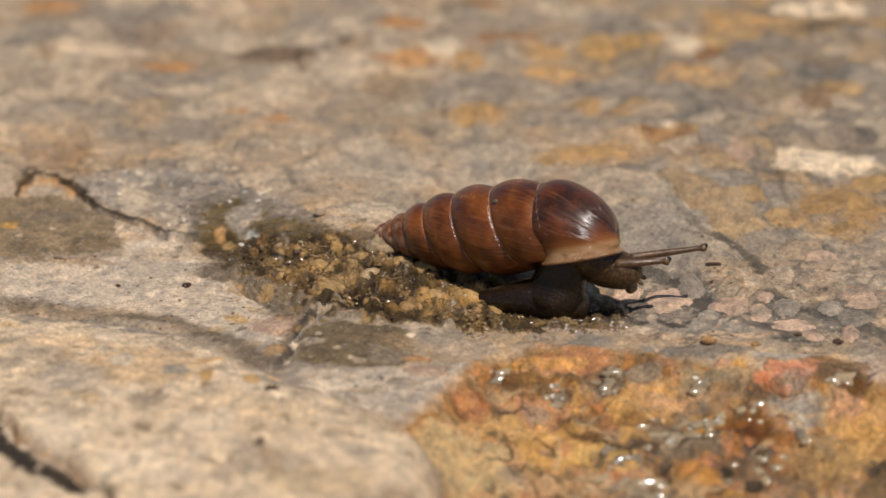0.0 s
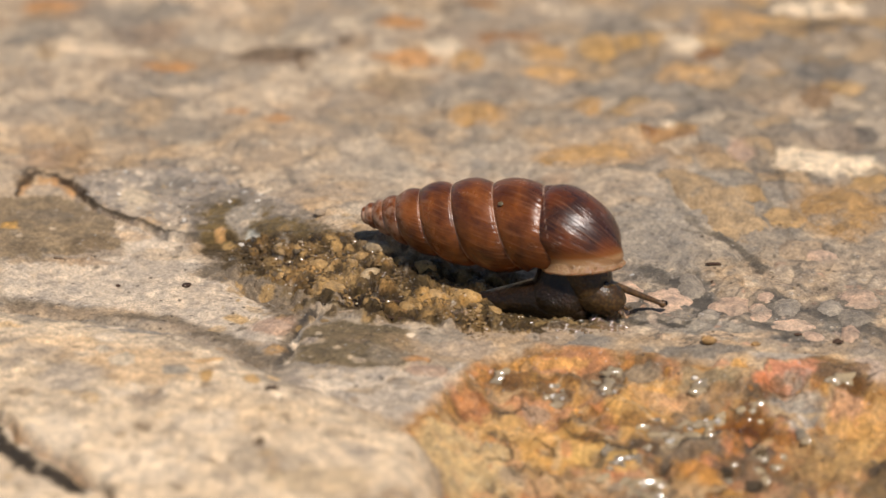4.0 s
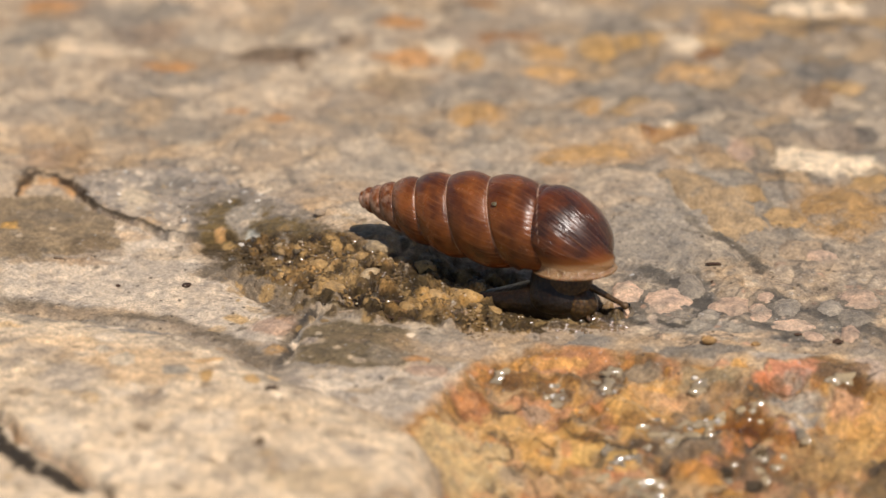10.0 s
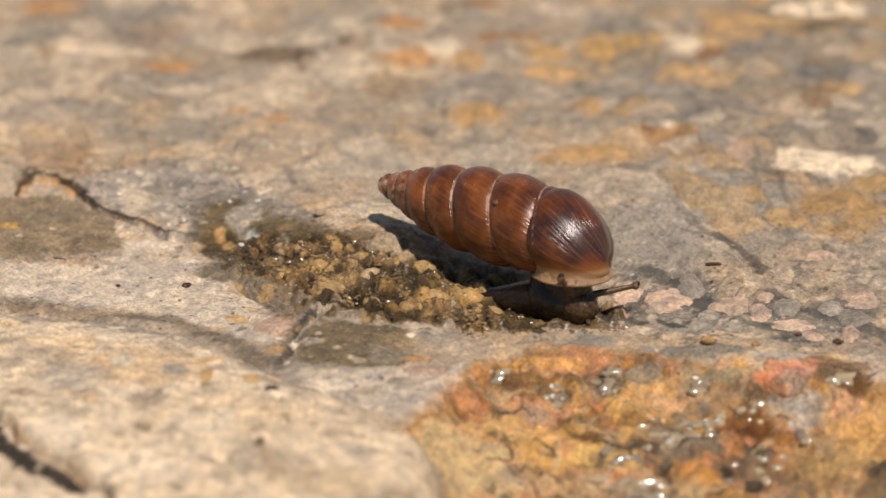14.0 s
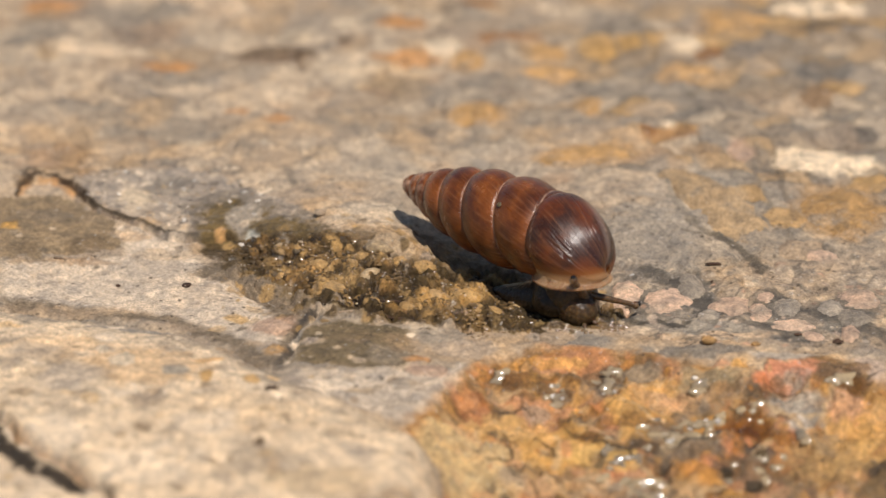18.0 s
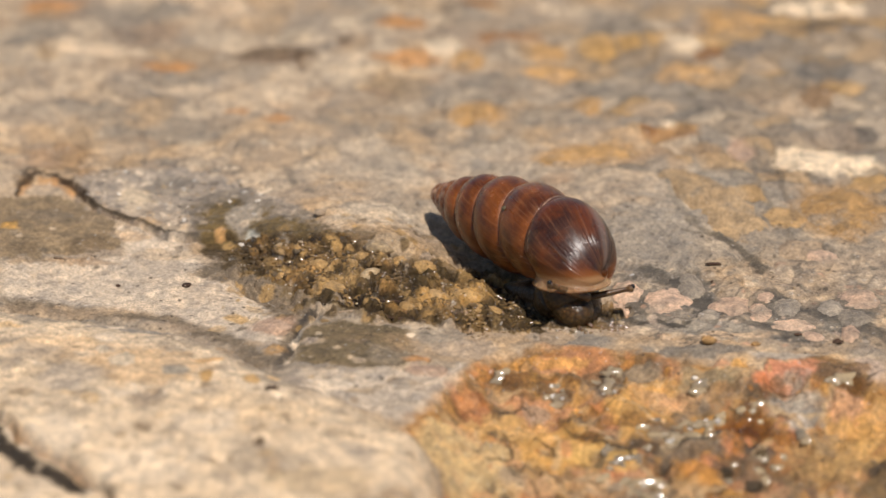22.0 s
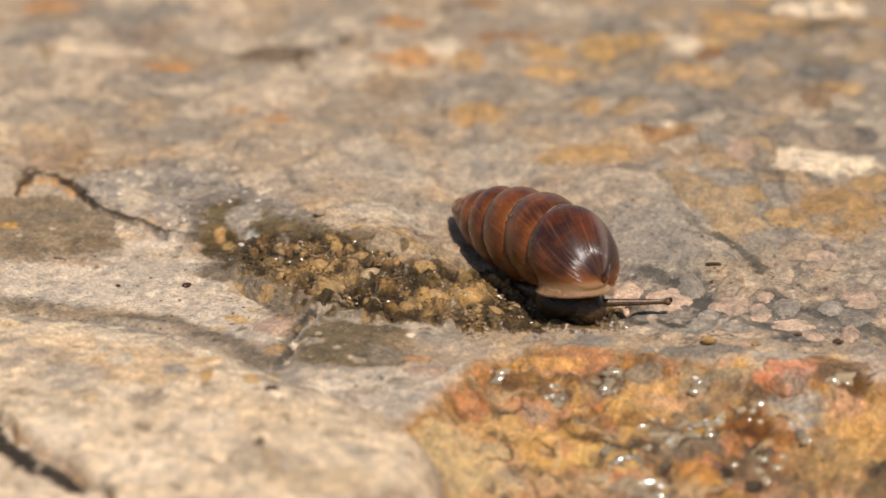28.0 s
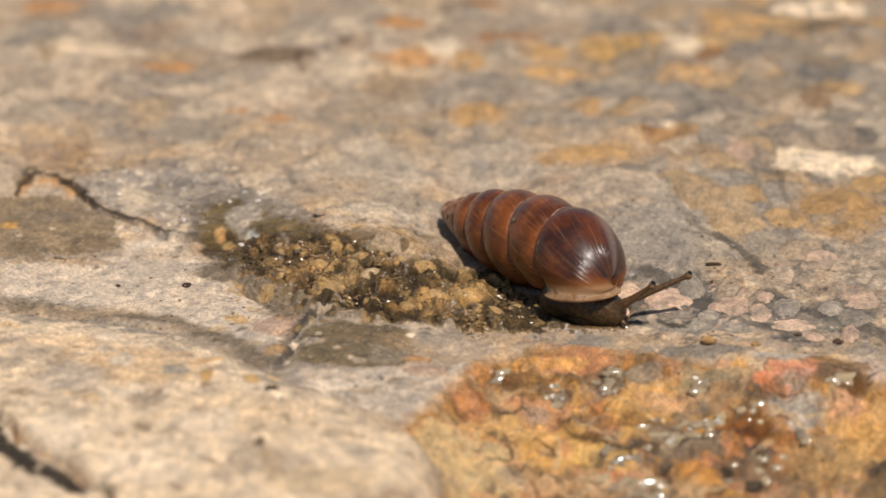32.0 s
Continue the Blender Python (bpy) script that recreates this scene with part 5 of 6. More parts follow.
def water_beads(seed, place, mat, label):
    """Low beads of water tilted to glint on the wet stones, too many to count."""
    rng = random.Random(seed)
    # added glints: beads face midway between sun and camera
    lean = (SUN + Vector((0, -0.91, 0.41))).normalized()
    spots = place(rng)
    z = relief([p[0] for p in spots], [p[1] for p in spots])
    verts, faces = [], []
    for (x, y, r), up in zip(spots, z):
        n = (lean + Vector((rng.gauss(0, 0.16), rng.gauss(0, 0.16), rng.gauss(0, 0.16)))).normalized()
        turn = n.to_track_quat("Z", "Y").to_matrix()
        start, stretch = len(verts), rng.uniform(0.8, 2.6)
        skew = [rng.uniform(0.6, 1.3) for _ in range(9)]
        for ring, (d, h) in enumerate(((1.0, -0.3), (0.9, 0.0), (0.6, 0.14), (0.0, 0.2))):
            for k in range(9 if d else 1):
                a = 2 * math.pi * k / 9
                p = turn @ Vector((r * d * skew[k] * stretch * math.cos(a), r * d * skew[k] * math.sin(a), r * h))
                verts.append((Vector((x, y, up + 0.02)) + p) * MM)
        for ring in range(2):
            for k in range(9):
                a, c = start + ring * 9 + k, start + ring * 9 + (k + 1) % 9
                faces.append((a, c, c + 9, a + 9))
        top = start + 27
        for k in range(9):
            faces.append((start + 18 + k, start + 18 + (k + 1) % 9, top))
        faces.append(tuple(start + k for k in range(8, -1, -1)))
    me = bpy.data.meshes.new("water_beads")
    me.from_pydata(verts, [], faces)
    for p in me.polygons:
        p.use_smooth = True
    me.materials.append(mat)
    return tagged(new("water_beads", me), label, "water", kind="stuff")


water_beads(8, hollow_spots, wet_film_surface("wet mud film", (0.05, 0.032, 0.012), (0.20, 0.12, 0.042)), "beads of muddy water glinting on grit in the hollow")
water_beads(9, block_spots, wet_film_surface("wet ochre film", (0.17, 0.14, 0.10), (0.36, 0.27, 0.15)), "wet beads glinting on the ochre rock face")


# ---- the snail ----
def loft(bm, sections, n=20):
    """A closed skin over rings (x, y, z, half width, half height), smoothed between the rings."""
    sec = np.array(sections, float)
    t = np.arange(len(sec))
    tt = np.linspace(0, len(sec) - 1, (len(sec) - 1) * 5 + 1)
    out = []
    for k in range(5):
        p = np.concatenate([[2 * sec[0, k] - sec[1, k]], sec[:, k], [2 * sec[-1, k] - sec[-2, k]]])
        i = np.minimum(tt.astype(int), len(sec) - 2)
        u = tt - i
        a, b, c, d = p[i], p[i + 1], p[i + 2], p[i + 3]
        out.append(0.5 * (2 * b + (c - a) * u + (2 * a - 5 * b + 4 * c - d) * u ** 2 + (3 * b - a - 3 * c + d) * u ** 3))
    sec = np.stack(out, -1)
    rings = []
    for j, (x, y, z, w, h) in enumerate(sec):
        q = sec[min(j + 1, len(sec) - 1), :3] - sec[max(j - 1, 0), :3]
        f = Vector(q).normalized()
        side = f.cross(Vector((0, 0, 1))).normalized()
        up = side.cross(f)
        w, h = max(w, 0.01), max(h, 0.01)
        ring = []
        for k in range(n):
            a = 2 * math.pi * k / n
            ring.append(bm.verts.new((Vector((x, y, z)) + side * (w * math.cos(a)) + up * (h * math.sin(a))) * MM))
        rings.append(ring)
    for r0, r1 in zip(rings, rings[1:]):
        for k in range(n):
            bm.faces.new((r0[k], r0[(k + 1) % n], r1[(k + 1) % n], r1[k]))
    bm.faces.new(rings[0][::-1])
    bm.faces.new(rings[-1])
    bmesh.ops.recalc_face_normals(bm, faces=bm.faces[:])
    return bm


TIP = 13.2
S_AT = (0.0, 0.15, 0.5, 1.0, 1.7, 2.6, 3.9, 5.9, 8.6, 11.0, 12.8, 13.6, 14.3, 15.0, 15.8, 16.6)
R_AT = (0.0, 0.42, 0.68, 0.86, 1.13, 1.47, 1.97, 2.47, 2.84, 2.95, 2.95, 2.84, 2.5, 2.1, 1.4, 0.0)
TURN_S = (0.0, 0.5, 1.1, 1.95, 3.1, 5.03, 7.5, 10.56, 14.2, 18.3)
TURN_N = (0.0, 1.0, 2.0, 3.0, 4.0, 5.0, 6.0, 7.0, 8.0, 9.0)


def smooth_interp(x, xp, fp):
    """Interpolation through the points with no overshoot and no kinks."""
    xp, fp = np.array(xp, float), np.array(fp, float)
    d = np.diff(fp) / np.diff(xp)
    m = np.concatenate([[d[0]], np.where(d[:-1] * d[1:] > 0, 2 * d[:-1] * d[1:] / (d[:-1] + d[1:] + 1e-12), 0), [d[-1]]])
    i = np.clip(np.searchsorted(xp, x) - 1, 0, len(d) - 1)
    h = xp[i + 1] - xp[i]
    t = (x - xp[i]) / h
    return (2 * t**3 - 3 * t**2 + 1) * fp[i] + (t**3 - 2 * t**2 + t) * h * m[i] + (3 * t**2 - 2 * t**3) * fp[i + 1] + (t**3 - t**2) * h * m[i + 1]


def sag(s):
    """The last whorl bends down from the shell's axis."""
    return 0.075 * np.clip(s - 12.9, 0, None) ** 1.7


def last_suture(a):
    """Where the last whorl meets the one before it, along the axis, at the angle a."""
    return 14.2 + 3.6 * (a - math.pi) / (2 * math.pi) + 0.40 * np.sin(a - radians(135))


def whorls(bm, uv, mouth):
    """The upper whorls: axis along x with the tip at the back, sutures sunk between them."""
    ns, na = 330, 160
    s = 17.1 * (np.linspace(0, 1, ns) ** 1.15)
    ang = np.radians(np.linspace(-90, 270, na + 1))
    ss, aa = np.meshgrid(s, ang, indexing="ij")
    lean = 0.55 * np.sin(aa - radians(135)) * step(11.5, 13.5, ss)
    env = smooth_interp(np.clip(ss - lean, 0, 16.6).ravel(), S_AT, R_AT).reshape(ss.shape)
    slant = 0.16 * env * np.sin(aa - radians(135)) * step(0.2, 2.0, ss)
    w = smooth_interp(np.clip(ss - slant, 0, None).ravel(), TURN_S, TURN_N).reshape(ss.shape) - (aa - math.pi) / (2 * math.pi)
    w = np.clip(w, 0, None)
    whorl = np.minimum(np.floor(w), 8)
    f = w - whorl
    swell = 0.13 * np.sin(np.pi * np.clip(f, 0, 1)) ** 0.8
    to_seam = np.minimum(f, 1 - f)
    dip = 0.02 * np.exp(-(to_seam / 0.03) ** 2)
    r = env * (1 + swell - 0.078 - dip * step(0.3, 1.5, ss))
    floor_z = -2.95 + 0.95 * step(11.6, 13.3, ss)
    zz = r * np.sin(aa)
    zz = np.where(zz < floor_z, floor_z + 0.15 * (zz - floor_z), zz) - sag(ss)
    co = np.stack([ss - TIP, r * np.cos(aa), zz], -1) * MM
    grid = [[bm.verts.new(co[i, j]) for j in range(na + 1)] for i in range(ns)]
    for i in range(ns - 1):
        for j in range(na):
            face = bm.faces.new((grid[i][j], grid[i][j + 1], grid[i + 1][j + 1], grid[i + 1][j]))
            k0 = min(math.floor(max(0.0, float(w[i:i + 2, j:j + 2].mean()))), 8)
            for loop, (a, b) in zip(face.loops, ((i, j), (i, j + 1), (i + 1, j + 1), (i + 1, j))):
                q = min(max(w[a, b] - k0, 0.0), 1.0)
                loop[uv].uv = (aa[a, b] / (2 * math.pi) + k0, max(0.0, min(q, 1 - q)))
                loop[mouth].uv = (0, q)


def mouth_ring(a, n):
    """A cross-section of the last whorl at the angle a: along the axis, across it, and the slope of the suture."""
    k = 1 - 0.10 * (math.pi - a) / (2 * math.pi)
    s0 = 15.55 + 0.35 * min(last_suture(a) - last_suture(radians(120)), 0.3)
    psi = np.linspace(0, 2 * math.pi, n, endpoint=False)
    c, q = np.sign(np.cos(psi)) * np.abs(np.cos(psi)) ** 0.86, np.sign(np.sin(psi)) * np.abs(np.sin(psi)) ** 0.86
    tau = radians(18)
    s = s0 + k * (2.88 * c * math.cos(tau) + 1.92 * q * math.sin(tau))
    r = k * (1.02 - 2.8 * c * math.sin(tau) + 1.92 * q * math.cos(tau))
    return psi, s, r


def flare(psi, v, near):
    """The end of the last whorl, from its cross-section to the mouth's rim: narrowed, then turned outwards like a trumpet."""
    s0, y0, z0 = near
    rim = np.stack([15.85 - TIP + 2.6 * np.cos(psi), -0.7 - 2.2 * np.sin(psi), np.zeros(psi.shape)], -1)
    rim[:, 2] = -2.0 + 0.08 * (rim[:, 0] + TIP - 15.85)
    start = np.stack([s0 - TIP, y0, z0], -1)
    out = np.stack([np.cos(psi), -np.sin(psi), np.zeros(psi.shape)], -1)
    drop = (z0 - rim[:, 2])[:, None]
    t0, t1 = drop * np.array((0.0, 0.1, -1.1)), out * np.minimum(0.85 * drop, 1.1) + drop * np.array((0, 0, -0.85))
    return (2 * v**3 - 3 * v**2 + 1) * start + (v**3 - 2 * v**2 + v) * t0 + (3 * v**2 - 2 * v**3) * rim + (v**3 - v**2) * t1, out


def mouth_start(n):
    psi, s, r = mouth_ring(radians(178), n)
    return psi, (s, r * math.cos(radians(178)), r * math.sin(radians(178)) - sag(s))


def near_rim(ring):
    """1 at the mouth's rim, 0 from two millimetres above it."""
    return np.clip(1 - (ring[:, 2] + 2.0 - 0.08 * (ring[:, 0] + TIP - 15.85)) / 2.0, 0, 1)


def last_whorl(bm, uv, mouth):
    """A tube that winds round the base and opens downwards on the side of the foot."""
    n, rings, marks = 96, [], []
    for a in np.radians(np.linspace(-40, 178, 110)):
        psi, s, r = mouth_ring(a, n)
        rings.append(np.stack([s - TIP, r * math.cos(a), r * math.sin(a) - sag(s)], -1))
        marks.append((a, np.where(r > 1.2, np.clip(np.abs(s - last_suture(a)) / 3.6, 0, 1), 0.5), near_rim(rings[-1]) * step(radians(100), radians(150), a)))
    psi, near = mouth_start(n)
    for v in np.linspace(0.03, 0.93, 30):
        ring, _ = flare(psi, v, near)
        rings.append(ring)
        marks.append((math.pi + 0.9 * v, np.clip((ring[:, 0] + TIP - 14.2) / 3.6, 0.03, 1), near_rim(ring) * step(-0.75, -0.35, np.sin(psi))))
    made = [[bm.verts.new(p * MM) for p in ring] for ring in rings]
    for i in range(len(made) - 1):
        for k in range(n):
            j = (k + 1) % n
            face = bm.faces.new((made[i][k], made[i][j], made[i + 1][j], made[i + 1][k]))
            for loop, (p, q) in zip(face.loops, ((i, k), (i, j), (i + 1, j), (i + 1, k))):
                loop[uv].uv = (marks[p][0] / (2 * math.pi) + 8, float(marks[p][1][q]))
                loop[mouth].uv = (float(marks[p][2][q]), float(rings[p][q][0] + TIP - 14.2) / 3.6)
    bm.faces.new(made[0][::-1])


def shell_body(parent):
    """The coiled shell, right-handed."""
    bm = bmesh.new()
    uv, mouth = bm.loops.layers.uv.new("coil"), bm.loops.layers.uv.new("mouth")
    whorls(bm, uv, mouth)
    last_whorl(bm, uv, mouth)
    bmesh.ops.remove_doubles(bm, verts=bm.verts[:], dist=1e-7)
    bmesh.ops.recalc_face_normals(bm, faces=bm.faces[:])
    return part("shell", bm, shell_mat, parent, "glossy horn-brown spindle shell with pale sutures and growth lines")


def shell_lip(parent):
    """The thick pale rim round the mouth, turned outwards and rolled over."""
    bm = bmesh.new()
    n = 96
    psi, near = mouth_start(n)
    wob = (1 + 0.3 * np.sin(5 * psi + 0.6) + 0.25 * np.sin(9 * psi) + 0.2 * np.sin(17 * psi + 1.0))[:, None]
    rings = []
    for v in np.linspace(0.7, 1.0, 12):
        ring, out = flare(psi, v, near)
        rings.append(ring + out * (0.03 + 0.03 * wob * step(0.75, 0.95, v)) * step(0.69, 0.8, v) + np.array((0, 0, 0.03)))
    edge, down = rings[-1], np.array((0, 0, -1.0))
    for b in np.radians((25, 60, 95, 130, 165)):
        rings.append(edge + out * 0.10 * math.sin(b) + down * 0.11 * (1 - math.cos(b)))
    for inset, rise in ((0.2, 0.05), (0.5, 0.3), (0.7, 0.8), (0.75, 1.5)):
        rings.append(edge - out * inset + down * 0.22 - down * rise)
    made = [[bm.verts.new(p * MM) for p in ring] for ring in rings]
    for r0, r1 in zip(made, made[1:]):
        for k in range(n):
            bm.faces.new((r0[k], r0[(k + 1) % n], r1[(k + 1) % n], r1[k]))
    bmesh.ops.recalc_face_normals(bm, faces=bm.faces[:])
    return part("lip", bm, lip_mat, parent, "thick pale cream shell lip")


def tentacle(parent, length, thick, eye=True):
    """A stalk along +x with its knob at the origin; it slides back into the head."""
    bm = loft(bmesh.new(), [(-length, 0, 0, thick * 1.5, thick * 1.5), (-length * 0.6, 0, 0, thick * 1.3, thick * 1.3), (-length * 0.25, 0, 0, thick, thick), (-0.42, 0, 0, thick * 0.9, thick * 0.9),
                             (-0.2, 0, 0, thick * 1.35, thick * 1.35), (-0.02, 0, 0, thick * 1.3, thick * 1.3), (0.12, 0, 0, thick * 0.5, thick * 0.5)], 14)
    stalk = part("tentacle", bm, stalk_mat, parent, "thin brown eye stalk with a knobbed end" if eye else "short brown feeler")
    if eye:
        bm = bmesh.new()
        bmesh.ops.create_uvsphere(bm, u_segments=12, v_segments=8, radius=thick * 0.95 * MM)
        spot = part("eye", bm, eye_mat, stalk, "small black eye")
        spot.matrix_basis = pose(0.02 * MM, 0, thick * 0.55 * MM)
    return stalk


snail = tagged(new("snail"), "brown spindle-shelled land snail creeping over wet rock", "snail")
shell = shell_body(snail)
lip = shell_lip(shell)
bm = bmesh.new()
bmesh.ops.create_icosphere(bm, subdivisions=2, radius=1.0)
for v in bm.verts:
    n = 1 + 0.3 * noise.noise(v.co * 1.5)
    v.co = Vector((v.co.x * 0.21, v.co.y * 0.15, v.co.z * 0.05)) * n * MM
scar = part("scar", bm, scar_mat, shell, "small greenish scar on the shell")
scar.matrix_basis = pose((10.9 - TIP) * MM, 3.06 * math.cos(radians(139.5)) * MM, 3.06 * math.sin(radians(139.5)) * MM, 49.5, 0, 0)
foot = part("foot", loft(bmesh.new(), [(-6.6, 0, 0.1, 0.12, 0.12), (-5.8, 0, 0.2, 0.6, 0.4), (-4.6, 0, 0.3, 1.0, 0.75), (-3.2, 0, 0.45, 1.3, 1.15), (-1.8, 0, 0.6, 1.5, 1.5), (-0.4, 0, 0.6, 1.6, 1.5), (0.4, 0, 0.45, 1.4, 1.2), (1.0, 0, 0.2, 1.1, 0.8), (1.4, 0, 0.0, 0.5, 0.3)], 28), foot_mat, snail, "slimy slate-brown foot")
head = part("head", loft(bmesh.new(), [(-3.0, 0, 0.7, 0.6, 0.6), (-2.2, 0, 0.5, 1.15, 1.1), (-1.0, 0, 0.2, 1.35, 1.3), (0.2, 0, 0.0, 1.3, 1.25), (0.9, 0, -0.2, 1.1, 1.05), (1.35, 0, -0.35, 0.8, 0.75), (1.55, 0, -0.45, 0.3, 0.25)], 28), head_mat, snail, "translucent tan-brown warty head")
muzzle = part("muzzle", loft(bmesh.new(), [(0.45, 0, 0.1, 0.3, 0.3), (0.7, 0, -0.35, 0.75, 0.5), (0.9, 0, -0.85, 0.72, 0.42), (1.05, 0, -1.25, 0.6, 0.34), (1.1, 0, -1.42, 0.25, 0.15)]), head_mat, head, "soft tan mouth lobes")
neck = part("neck", loft(bmesh.new(), [(-4.4, 0, 0, 0.7, 0.7), (-3.7, 0, 0, 1.5, 1.35), (-2.6, 0, 0, 1.85, 1.6), (-1.4, 0, 0, 1.75, 1.55), (-0.3, 0, 0, 1.5, 1.4), (0.5, 0, 0, 1.1, 1.05), (0.9, 0, 0, 0.5, 0.5)], 28), head_mat, snail, "dark slimy neck under the shell mouth")
trunk = part("trunk", loft(bmesh.new(), [(-4.6, 0, 0, 0.8, 0.8), (-3.8, 0, 0, 1.7, 1.35), (-2.6, 0, 0, 1.95, 1.55), (-1.2, 0, 0, 2.0, 1.6), (0.0, 0, 0, 2.15, 1.9), (0.7, 0, 0, 1.8, 1.6), (1.1, 0, 0, 1.0, 0.9)], 28), foot_mat, snail, "dark slimy trunk between shell mouth and foot")
stalk_far = tentacle(snail, 4.9, 0.19)
stalk_near = tentacle(snail, 3.4, 0.2)
feeler_far = tentacle(head, 1.0, 0.11, False)
feeler_far.matrix_basis = pose(1.75 * MM, 0.45 * MM, -0.55 * MM, 0, 25, 20)
feeler_near = tentacle(head, 1.0, 0.11, False)
feeler_near.matrix_basis = pose(1.75 * MM, -0.45 * MM, -0.55 * MM, 0, 25, -20)


def motions():
    """The snail turns on the spot: its shell swings, rises and sinks, the head dips and feels about with its stalks."""
    # shell: seconds, place, turn, tilt, roll
    shell_rows = [(0, 6.72, -6.83, 4.70, -28.5, -15.0, -13.3), (1, 6.66, -6.85, 4.56, -26.8, -12.0, -12.0), (2, 6.70, -6.88, 4.50, -25.3, -9.2, -10.6), (3, 6.80, -6.92, 4.50, -23.6, -6.6, -9.7), (6, 6.70, -7.00, 4.66, -22.4, -2.9, -5.6), (9, 6.33, -7.05, 4.65, -24.1, -2.4, -3.6), (13, 6.44, -7.04, 4.54, -33.8, 0.4, -3.0), (19, 6.93, -7.01, 4.12, -47.3, -2.4, -2.0), (23, 7.25, -7.00, 3.74, -56.4, -6.9, -2.7), (28, 7.53, -6.99, 3.26, -59.5, -9.0, -2.7), (30, 7.72, -7.00, 3.15, -59.4, -9.4, -2.0), (32, 7.78, -7.00, 3.07, -54.2, -8.0, -2.6)]
    # head: seconds, place, nod, turn
    head_rows = [(0, 11.05, -9.34, 2.70, 0, -15), (1, 11.16, -9.45, 2.20, 3, -17), (2, 10.88, -9.53, 1.60, 5, -18), (3, 10.59, -9.69, 1.20, 8, -20), (6, 8.85, -9.25, 0.60, 8, -35), (7, 8.48, -9.51, 0.60, 8, -36), (9, 8.42, -9.25, 0.60, 8, -37), (11, 8.20, -9.51, 0.60, 8, -39), (13, 8.41, -9.68, 0.60, 8, -40), (17, 8.29, -10.11, 0.60, 8, -50), (19, 8.46, -10.37, 0.60, 8, -55), (22, 8.16, -10.54, 0.60, 8, -58), (25, 8.16, -10.54, 0.60, 8, -60), (28, 8.77, -10.11, 0.60, 8, -35), (29, 8.77, -10.11, 0.60, 8, -29), (30, 8.94, -10.37, 0.60, 8, -22), (31, 9.47, -10.54, 0.60, 8, -16), (32, 10.01, -10.54, 0.60, 8, -10)]
    # foot: seconds, place, turn
    foot_rows = [(0, 7.9, -8.8, -15), (6, 8.3, -9.1, -20), (13, 8.1, -9.3, -24), (19, 8.6, -9.7, -38), (25, 8.6, -9.9, -52), (28, 8.7, -9.9, -52), (32, 9.0, -10.0, -46)]
    # seconds, root on the head, knob
    far_rows = [(0, 12.51, -9.14, 3.56, 16.69, -8.84, 4.05), (1, 12.38, -9.25, 2.62, 16.57, -8.95, 2.57), (2, 11.99, -9.33, 2.30, 16.00, -9.03, 1.05), (3, 11.67, -9.49, 1.58, 14.82, -9.19, -0.10), (6, 10.50, -9.05, 1.42, 13.09, -8.75, 0.77), (7, 9.95, -9.31, 1.54, 12.03, -9.01, 0.93), (8, 10.03, -9.18, 1.12, 11.72, -8.88, 0.11), (9, 10.14, -9.05, 1.30, 11.58, -8.75, 0.05), (10, 10.10, -9.18, 1.04, 11.76, -8.88, -0.09), (11, 10.17, -9.31, 1.10, 12.33, -9.01, -0.03), (12, 10.46, -9.39, 1.06, 13.19, -9.09, 0.37), (13, 10.24, -9.48, 1.14, 13.07, -9.18, 0.93), (14, 10.16, -9.59, 1.23, 12.40, -9.29, 1.61), (17, 9.93, -9.91, 1.22, 12.23, -9.61, 0.25), (18, 10.22, -10.04, 1.08, 12.40, -9.74, 0.39), (19, 10.28, -10.17, 1.18, 12.96, -9.87, 1.20), (20, 10.17, -10.22, 1.37, 12.87, -9.92, 1.74), (21, 10.17, -10.28, 1.47, 12.22, -9.98, 1.97), (22, 10.02, -10.34, 1.42, 12.04, -10.04, 1.75), (23, 10.10, -10.34, 1.22, 11.73, -10.04, 1.16), (24, 9.92, -10.34, 1.14, 12.23, -10.04, 1.36), (25, 10.06, -10.34, 1.30, 12.65, -10.04, 1.68), (28, 10.66, -9.91, 0.67, 14.46, -9.61, 0.61), (29, 11.02, -9.91, 0.67, 14.64, -9.61, 0.57), (30, 10.83, -10.17, 0.79, 14.94, -9.87, 1.20), (31, 11.29, -10.34, 0.82, 15.34, -10.04, 2.19), (32, 11.43, -10.34, 0.82, 15.69, -10.04, 2.66)]
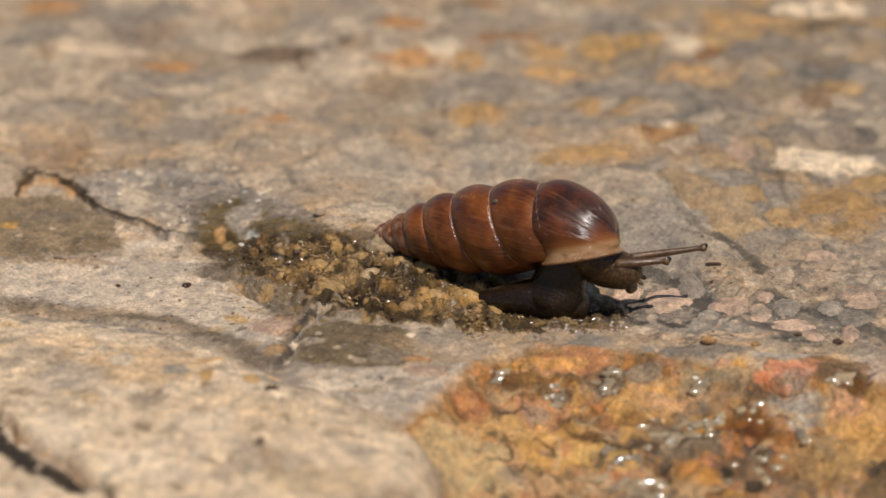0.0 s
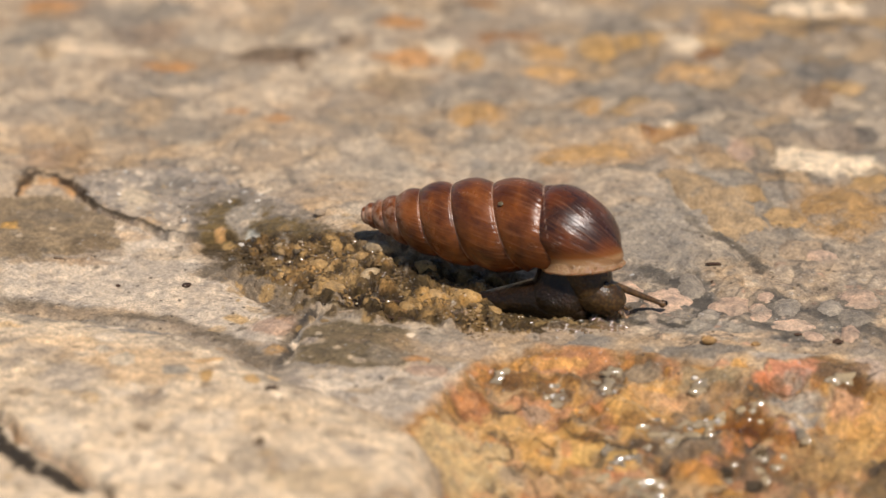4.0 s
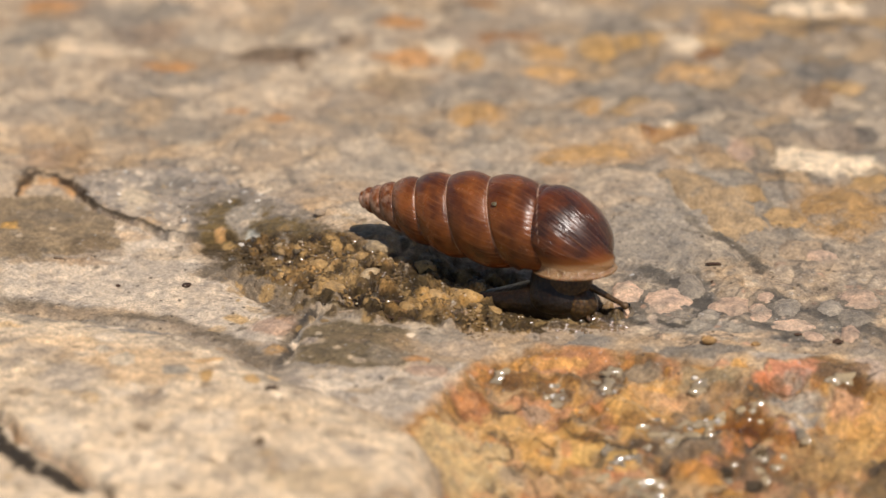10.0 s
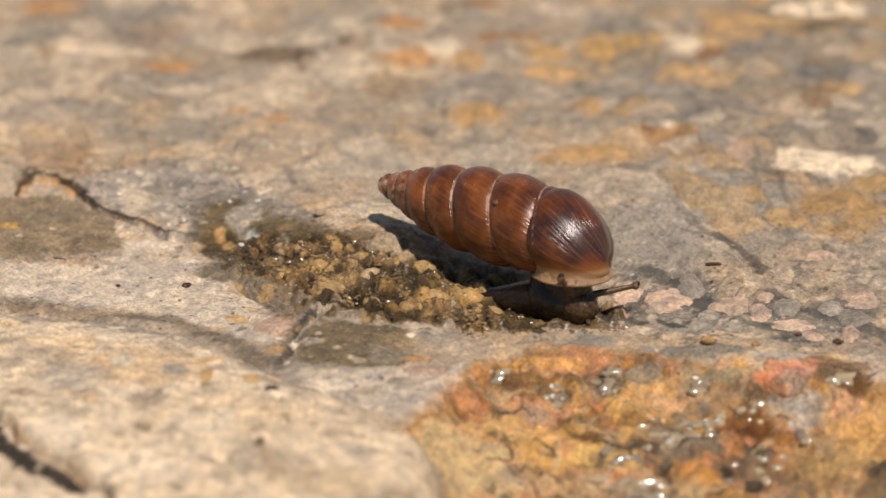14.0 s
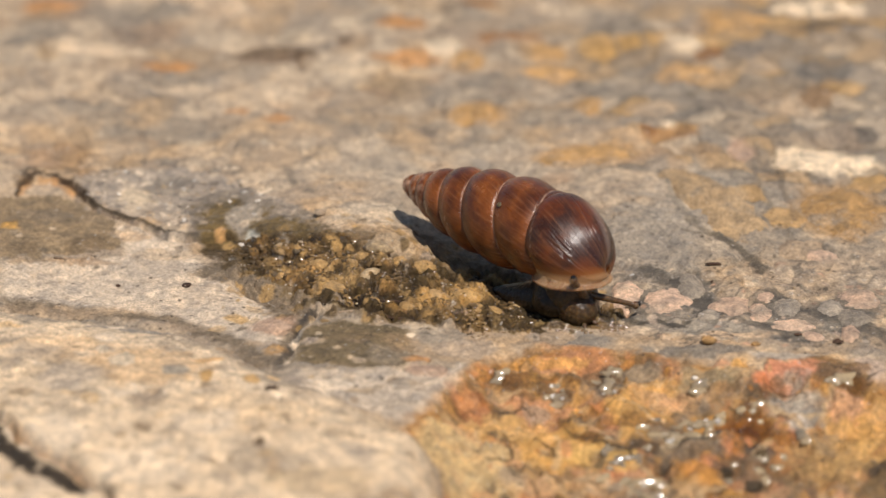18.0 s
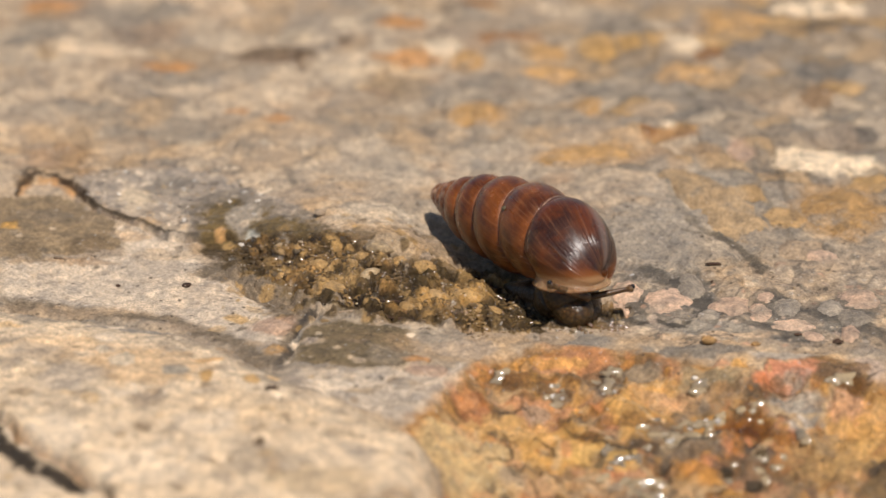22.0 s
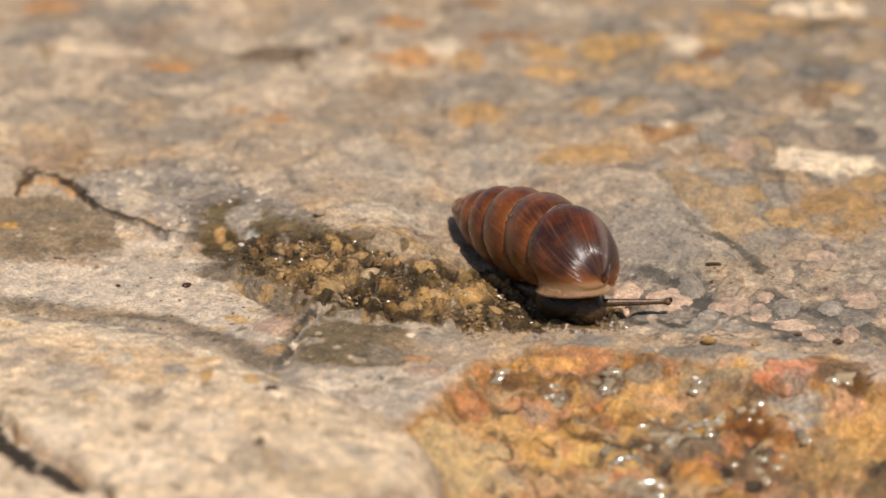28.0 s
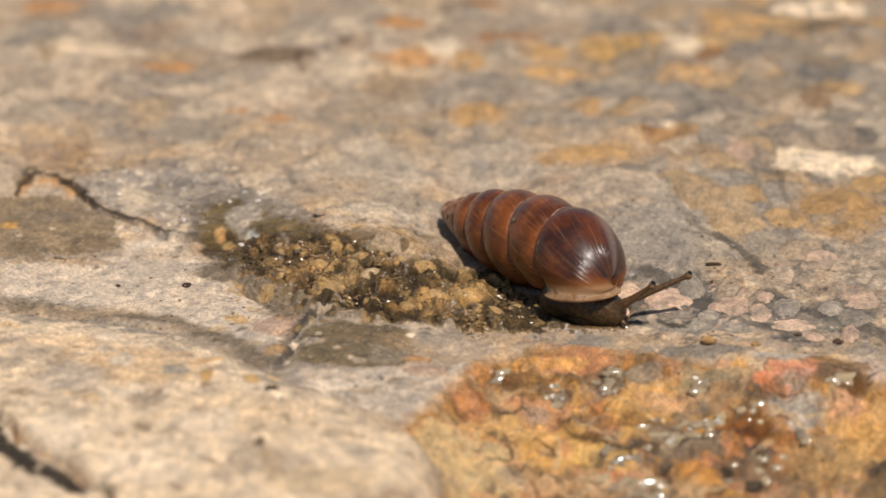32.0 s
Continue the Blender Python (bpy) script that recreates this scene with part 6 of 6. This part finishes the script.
    # seconds, root on the head, knob
    near_rows = [(0, 12.04, -10.24, 3.58, 14.29, -10.24, 3.73), (1, 10.99, -9.25, 2.40, 11.95, -9.54, 2.40), (2, 10.72, -9.31, 1.80, 11.67, -9.62, 1.80), (3, 10.44, -9.45, 1.40, 11.38, -9.79, 1.40), (6, 9.02, -10.15, 1.61, 8.06, -11.35, 3.76), (7, 8.83, -10.41, 1.73, 7.89, -11.61, 2.55), (8, 8.64, -8.96, 0.80, 9.44, -9.56, 0.80), (9, 8.61, -8.83, 0.80, 9.41, -9.43, 0.80), (13, 8.62, -9.23, 0.80, 9.39, -9.87, 0.80), (14, 8.18, -10.69, 1.66, 7.41, -11.89, 3.30), (17, 8.81, -11.01, 1.73, 8.30, -12.21, 3.14), (18, 8.81, -11.14, 1.94, 8.18, -12.34, 3.39), (19, 9.01, -11.27, 2.16, 8.21, -12.47, 3.57), (20, 8.80, -11.32, 1.99, 7.71, -12.52, 3.63), (21, 8.87, -11.38, 2.01, 7.00, -12.58, 3.66), (22, 8.62, -11.44, 1.92, 6.68, -12.64, 3.18), (23, 8.80, -11.44, 1.92, 8.22, -12.64, 2.75), (24, 8.62, -11.44, 1.80, 7.61, -12.64, 2.71), (25, 8.80, -11.44, 1.80, 8.14, -12.64, 2.98), (28, 8.64, -9.71, 0.80, 9.46, -10.28, 0.80), (29, 8.60, -9.77, 0.80, 9.48, -10.25, 0.80), (30, 10.60, -11.27, 1.53, 10.92, -11.77, 2.43), (31, 10.81, -11.44, 1.57, 11.59, -11.94, 2.74), (32, 11.77, -11.44, 1.45, 13.30, -11.94, 2.82)]
    def shell_pose(x, y, z, turn, tilt, roll):
        return pose(x * MM, y * MM, z * MM, 0, 0, turn) @ pose(0, 0, 0, 0, tilt, 0) @ pose(0, 0, 0, roll, 0, 0)

    def snail_pose(x, y, z, turn, tilt, roll):
        a = radians(turn)
        px, py = x + 1.3 * math.cos(a), y + 1.3 * math.sin(a)
        return pose(px * MM, py * MM, -0.5 * MM, 0, 0, turn)

    def at(rows, t):
        return [float(np.interp(t, [r[0] for r in rows], [r[k] for r in rows])) for k in range(1, len(rows[0]))]

    def base(t):
        return snail_pose(*at(shell_rows, t)).inverted()

    def stalk_pose(bx, by, bz, ex, ey, ez):
        d = Vector((ex - bx, ey - by, ez - bz))
        return Matrix.Translation(Vector((ex, ey, ez)) * MM) @ d.to_track_quat("X", "Z").to_matrix().to_4x4()

    def foot_pose(t):
        x, y, turn = at(foot_rows, t)
        return base(t) @ pose(x * MM, y * MM, -0.4 * MM, 0, 0, turn)

    def neck_pose(t):
        mouth = shell_pose(*at(shell_rows, t)) @ Vector((2.1 * MM, -0.3 * MM, -1.2 * MM)) / MM
        hx, hy, hz = at(head_rows, t)[:3]
        return base(t) @ stalk_pose(*mouth, hx - 0.5, hy + 0.1, hz + 0.35)

    def trunk_pose(t):
        mouth = shell_pose(*at(shell_rows, t)) @ Vector((1.7 * MM, -0.3 * MM, -1.0 * MM)) / MM
        x, y, _ = at(foot_rows, t)
        return base(t) @ stalk_pose(*mouth, x - 0.7, y + 0.3, 0.5)

    times = sorted({r[0] for rows in (shell_rows, head_rows, far_rows, near_rows) for r in rows} | {4.5, 15.5, 26.5})
    walk(snail, [(t, snail_pose(*at(shell_rows, t))) for t in times])
    walk(shell, [(t, base(t) @ shell_pose(*at(shell_rows, t))) for t in times])
    walk(head, [(t, base(t) @ (lambda x, y, z, nod, turn: pose(x * MM, y * MM, z * MM, 0, nod, turn))(*at(head_rows, t))) for t in times])
    walk(foot, [(t, foot_pose(t)) for t in times])
    walk(trunk, [(t, trunk_pose(t)) for t in times])
    walk(neck, [(t, neck_pose(t)) for t in times])
    walk(stalk_far, [(t, base(t) @ stalk_pose(*at(far_rows, t))) for t in times])
    walk(stalk_near, [(t, base(t) @ stalk_pose(*at(near_rows, t))) for t in times])


motions()
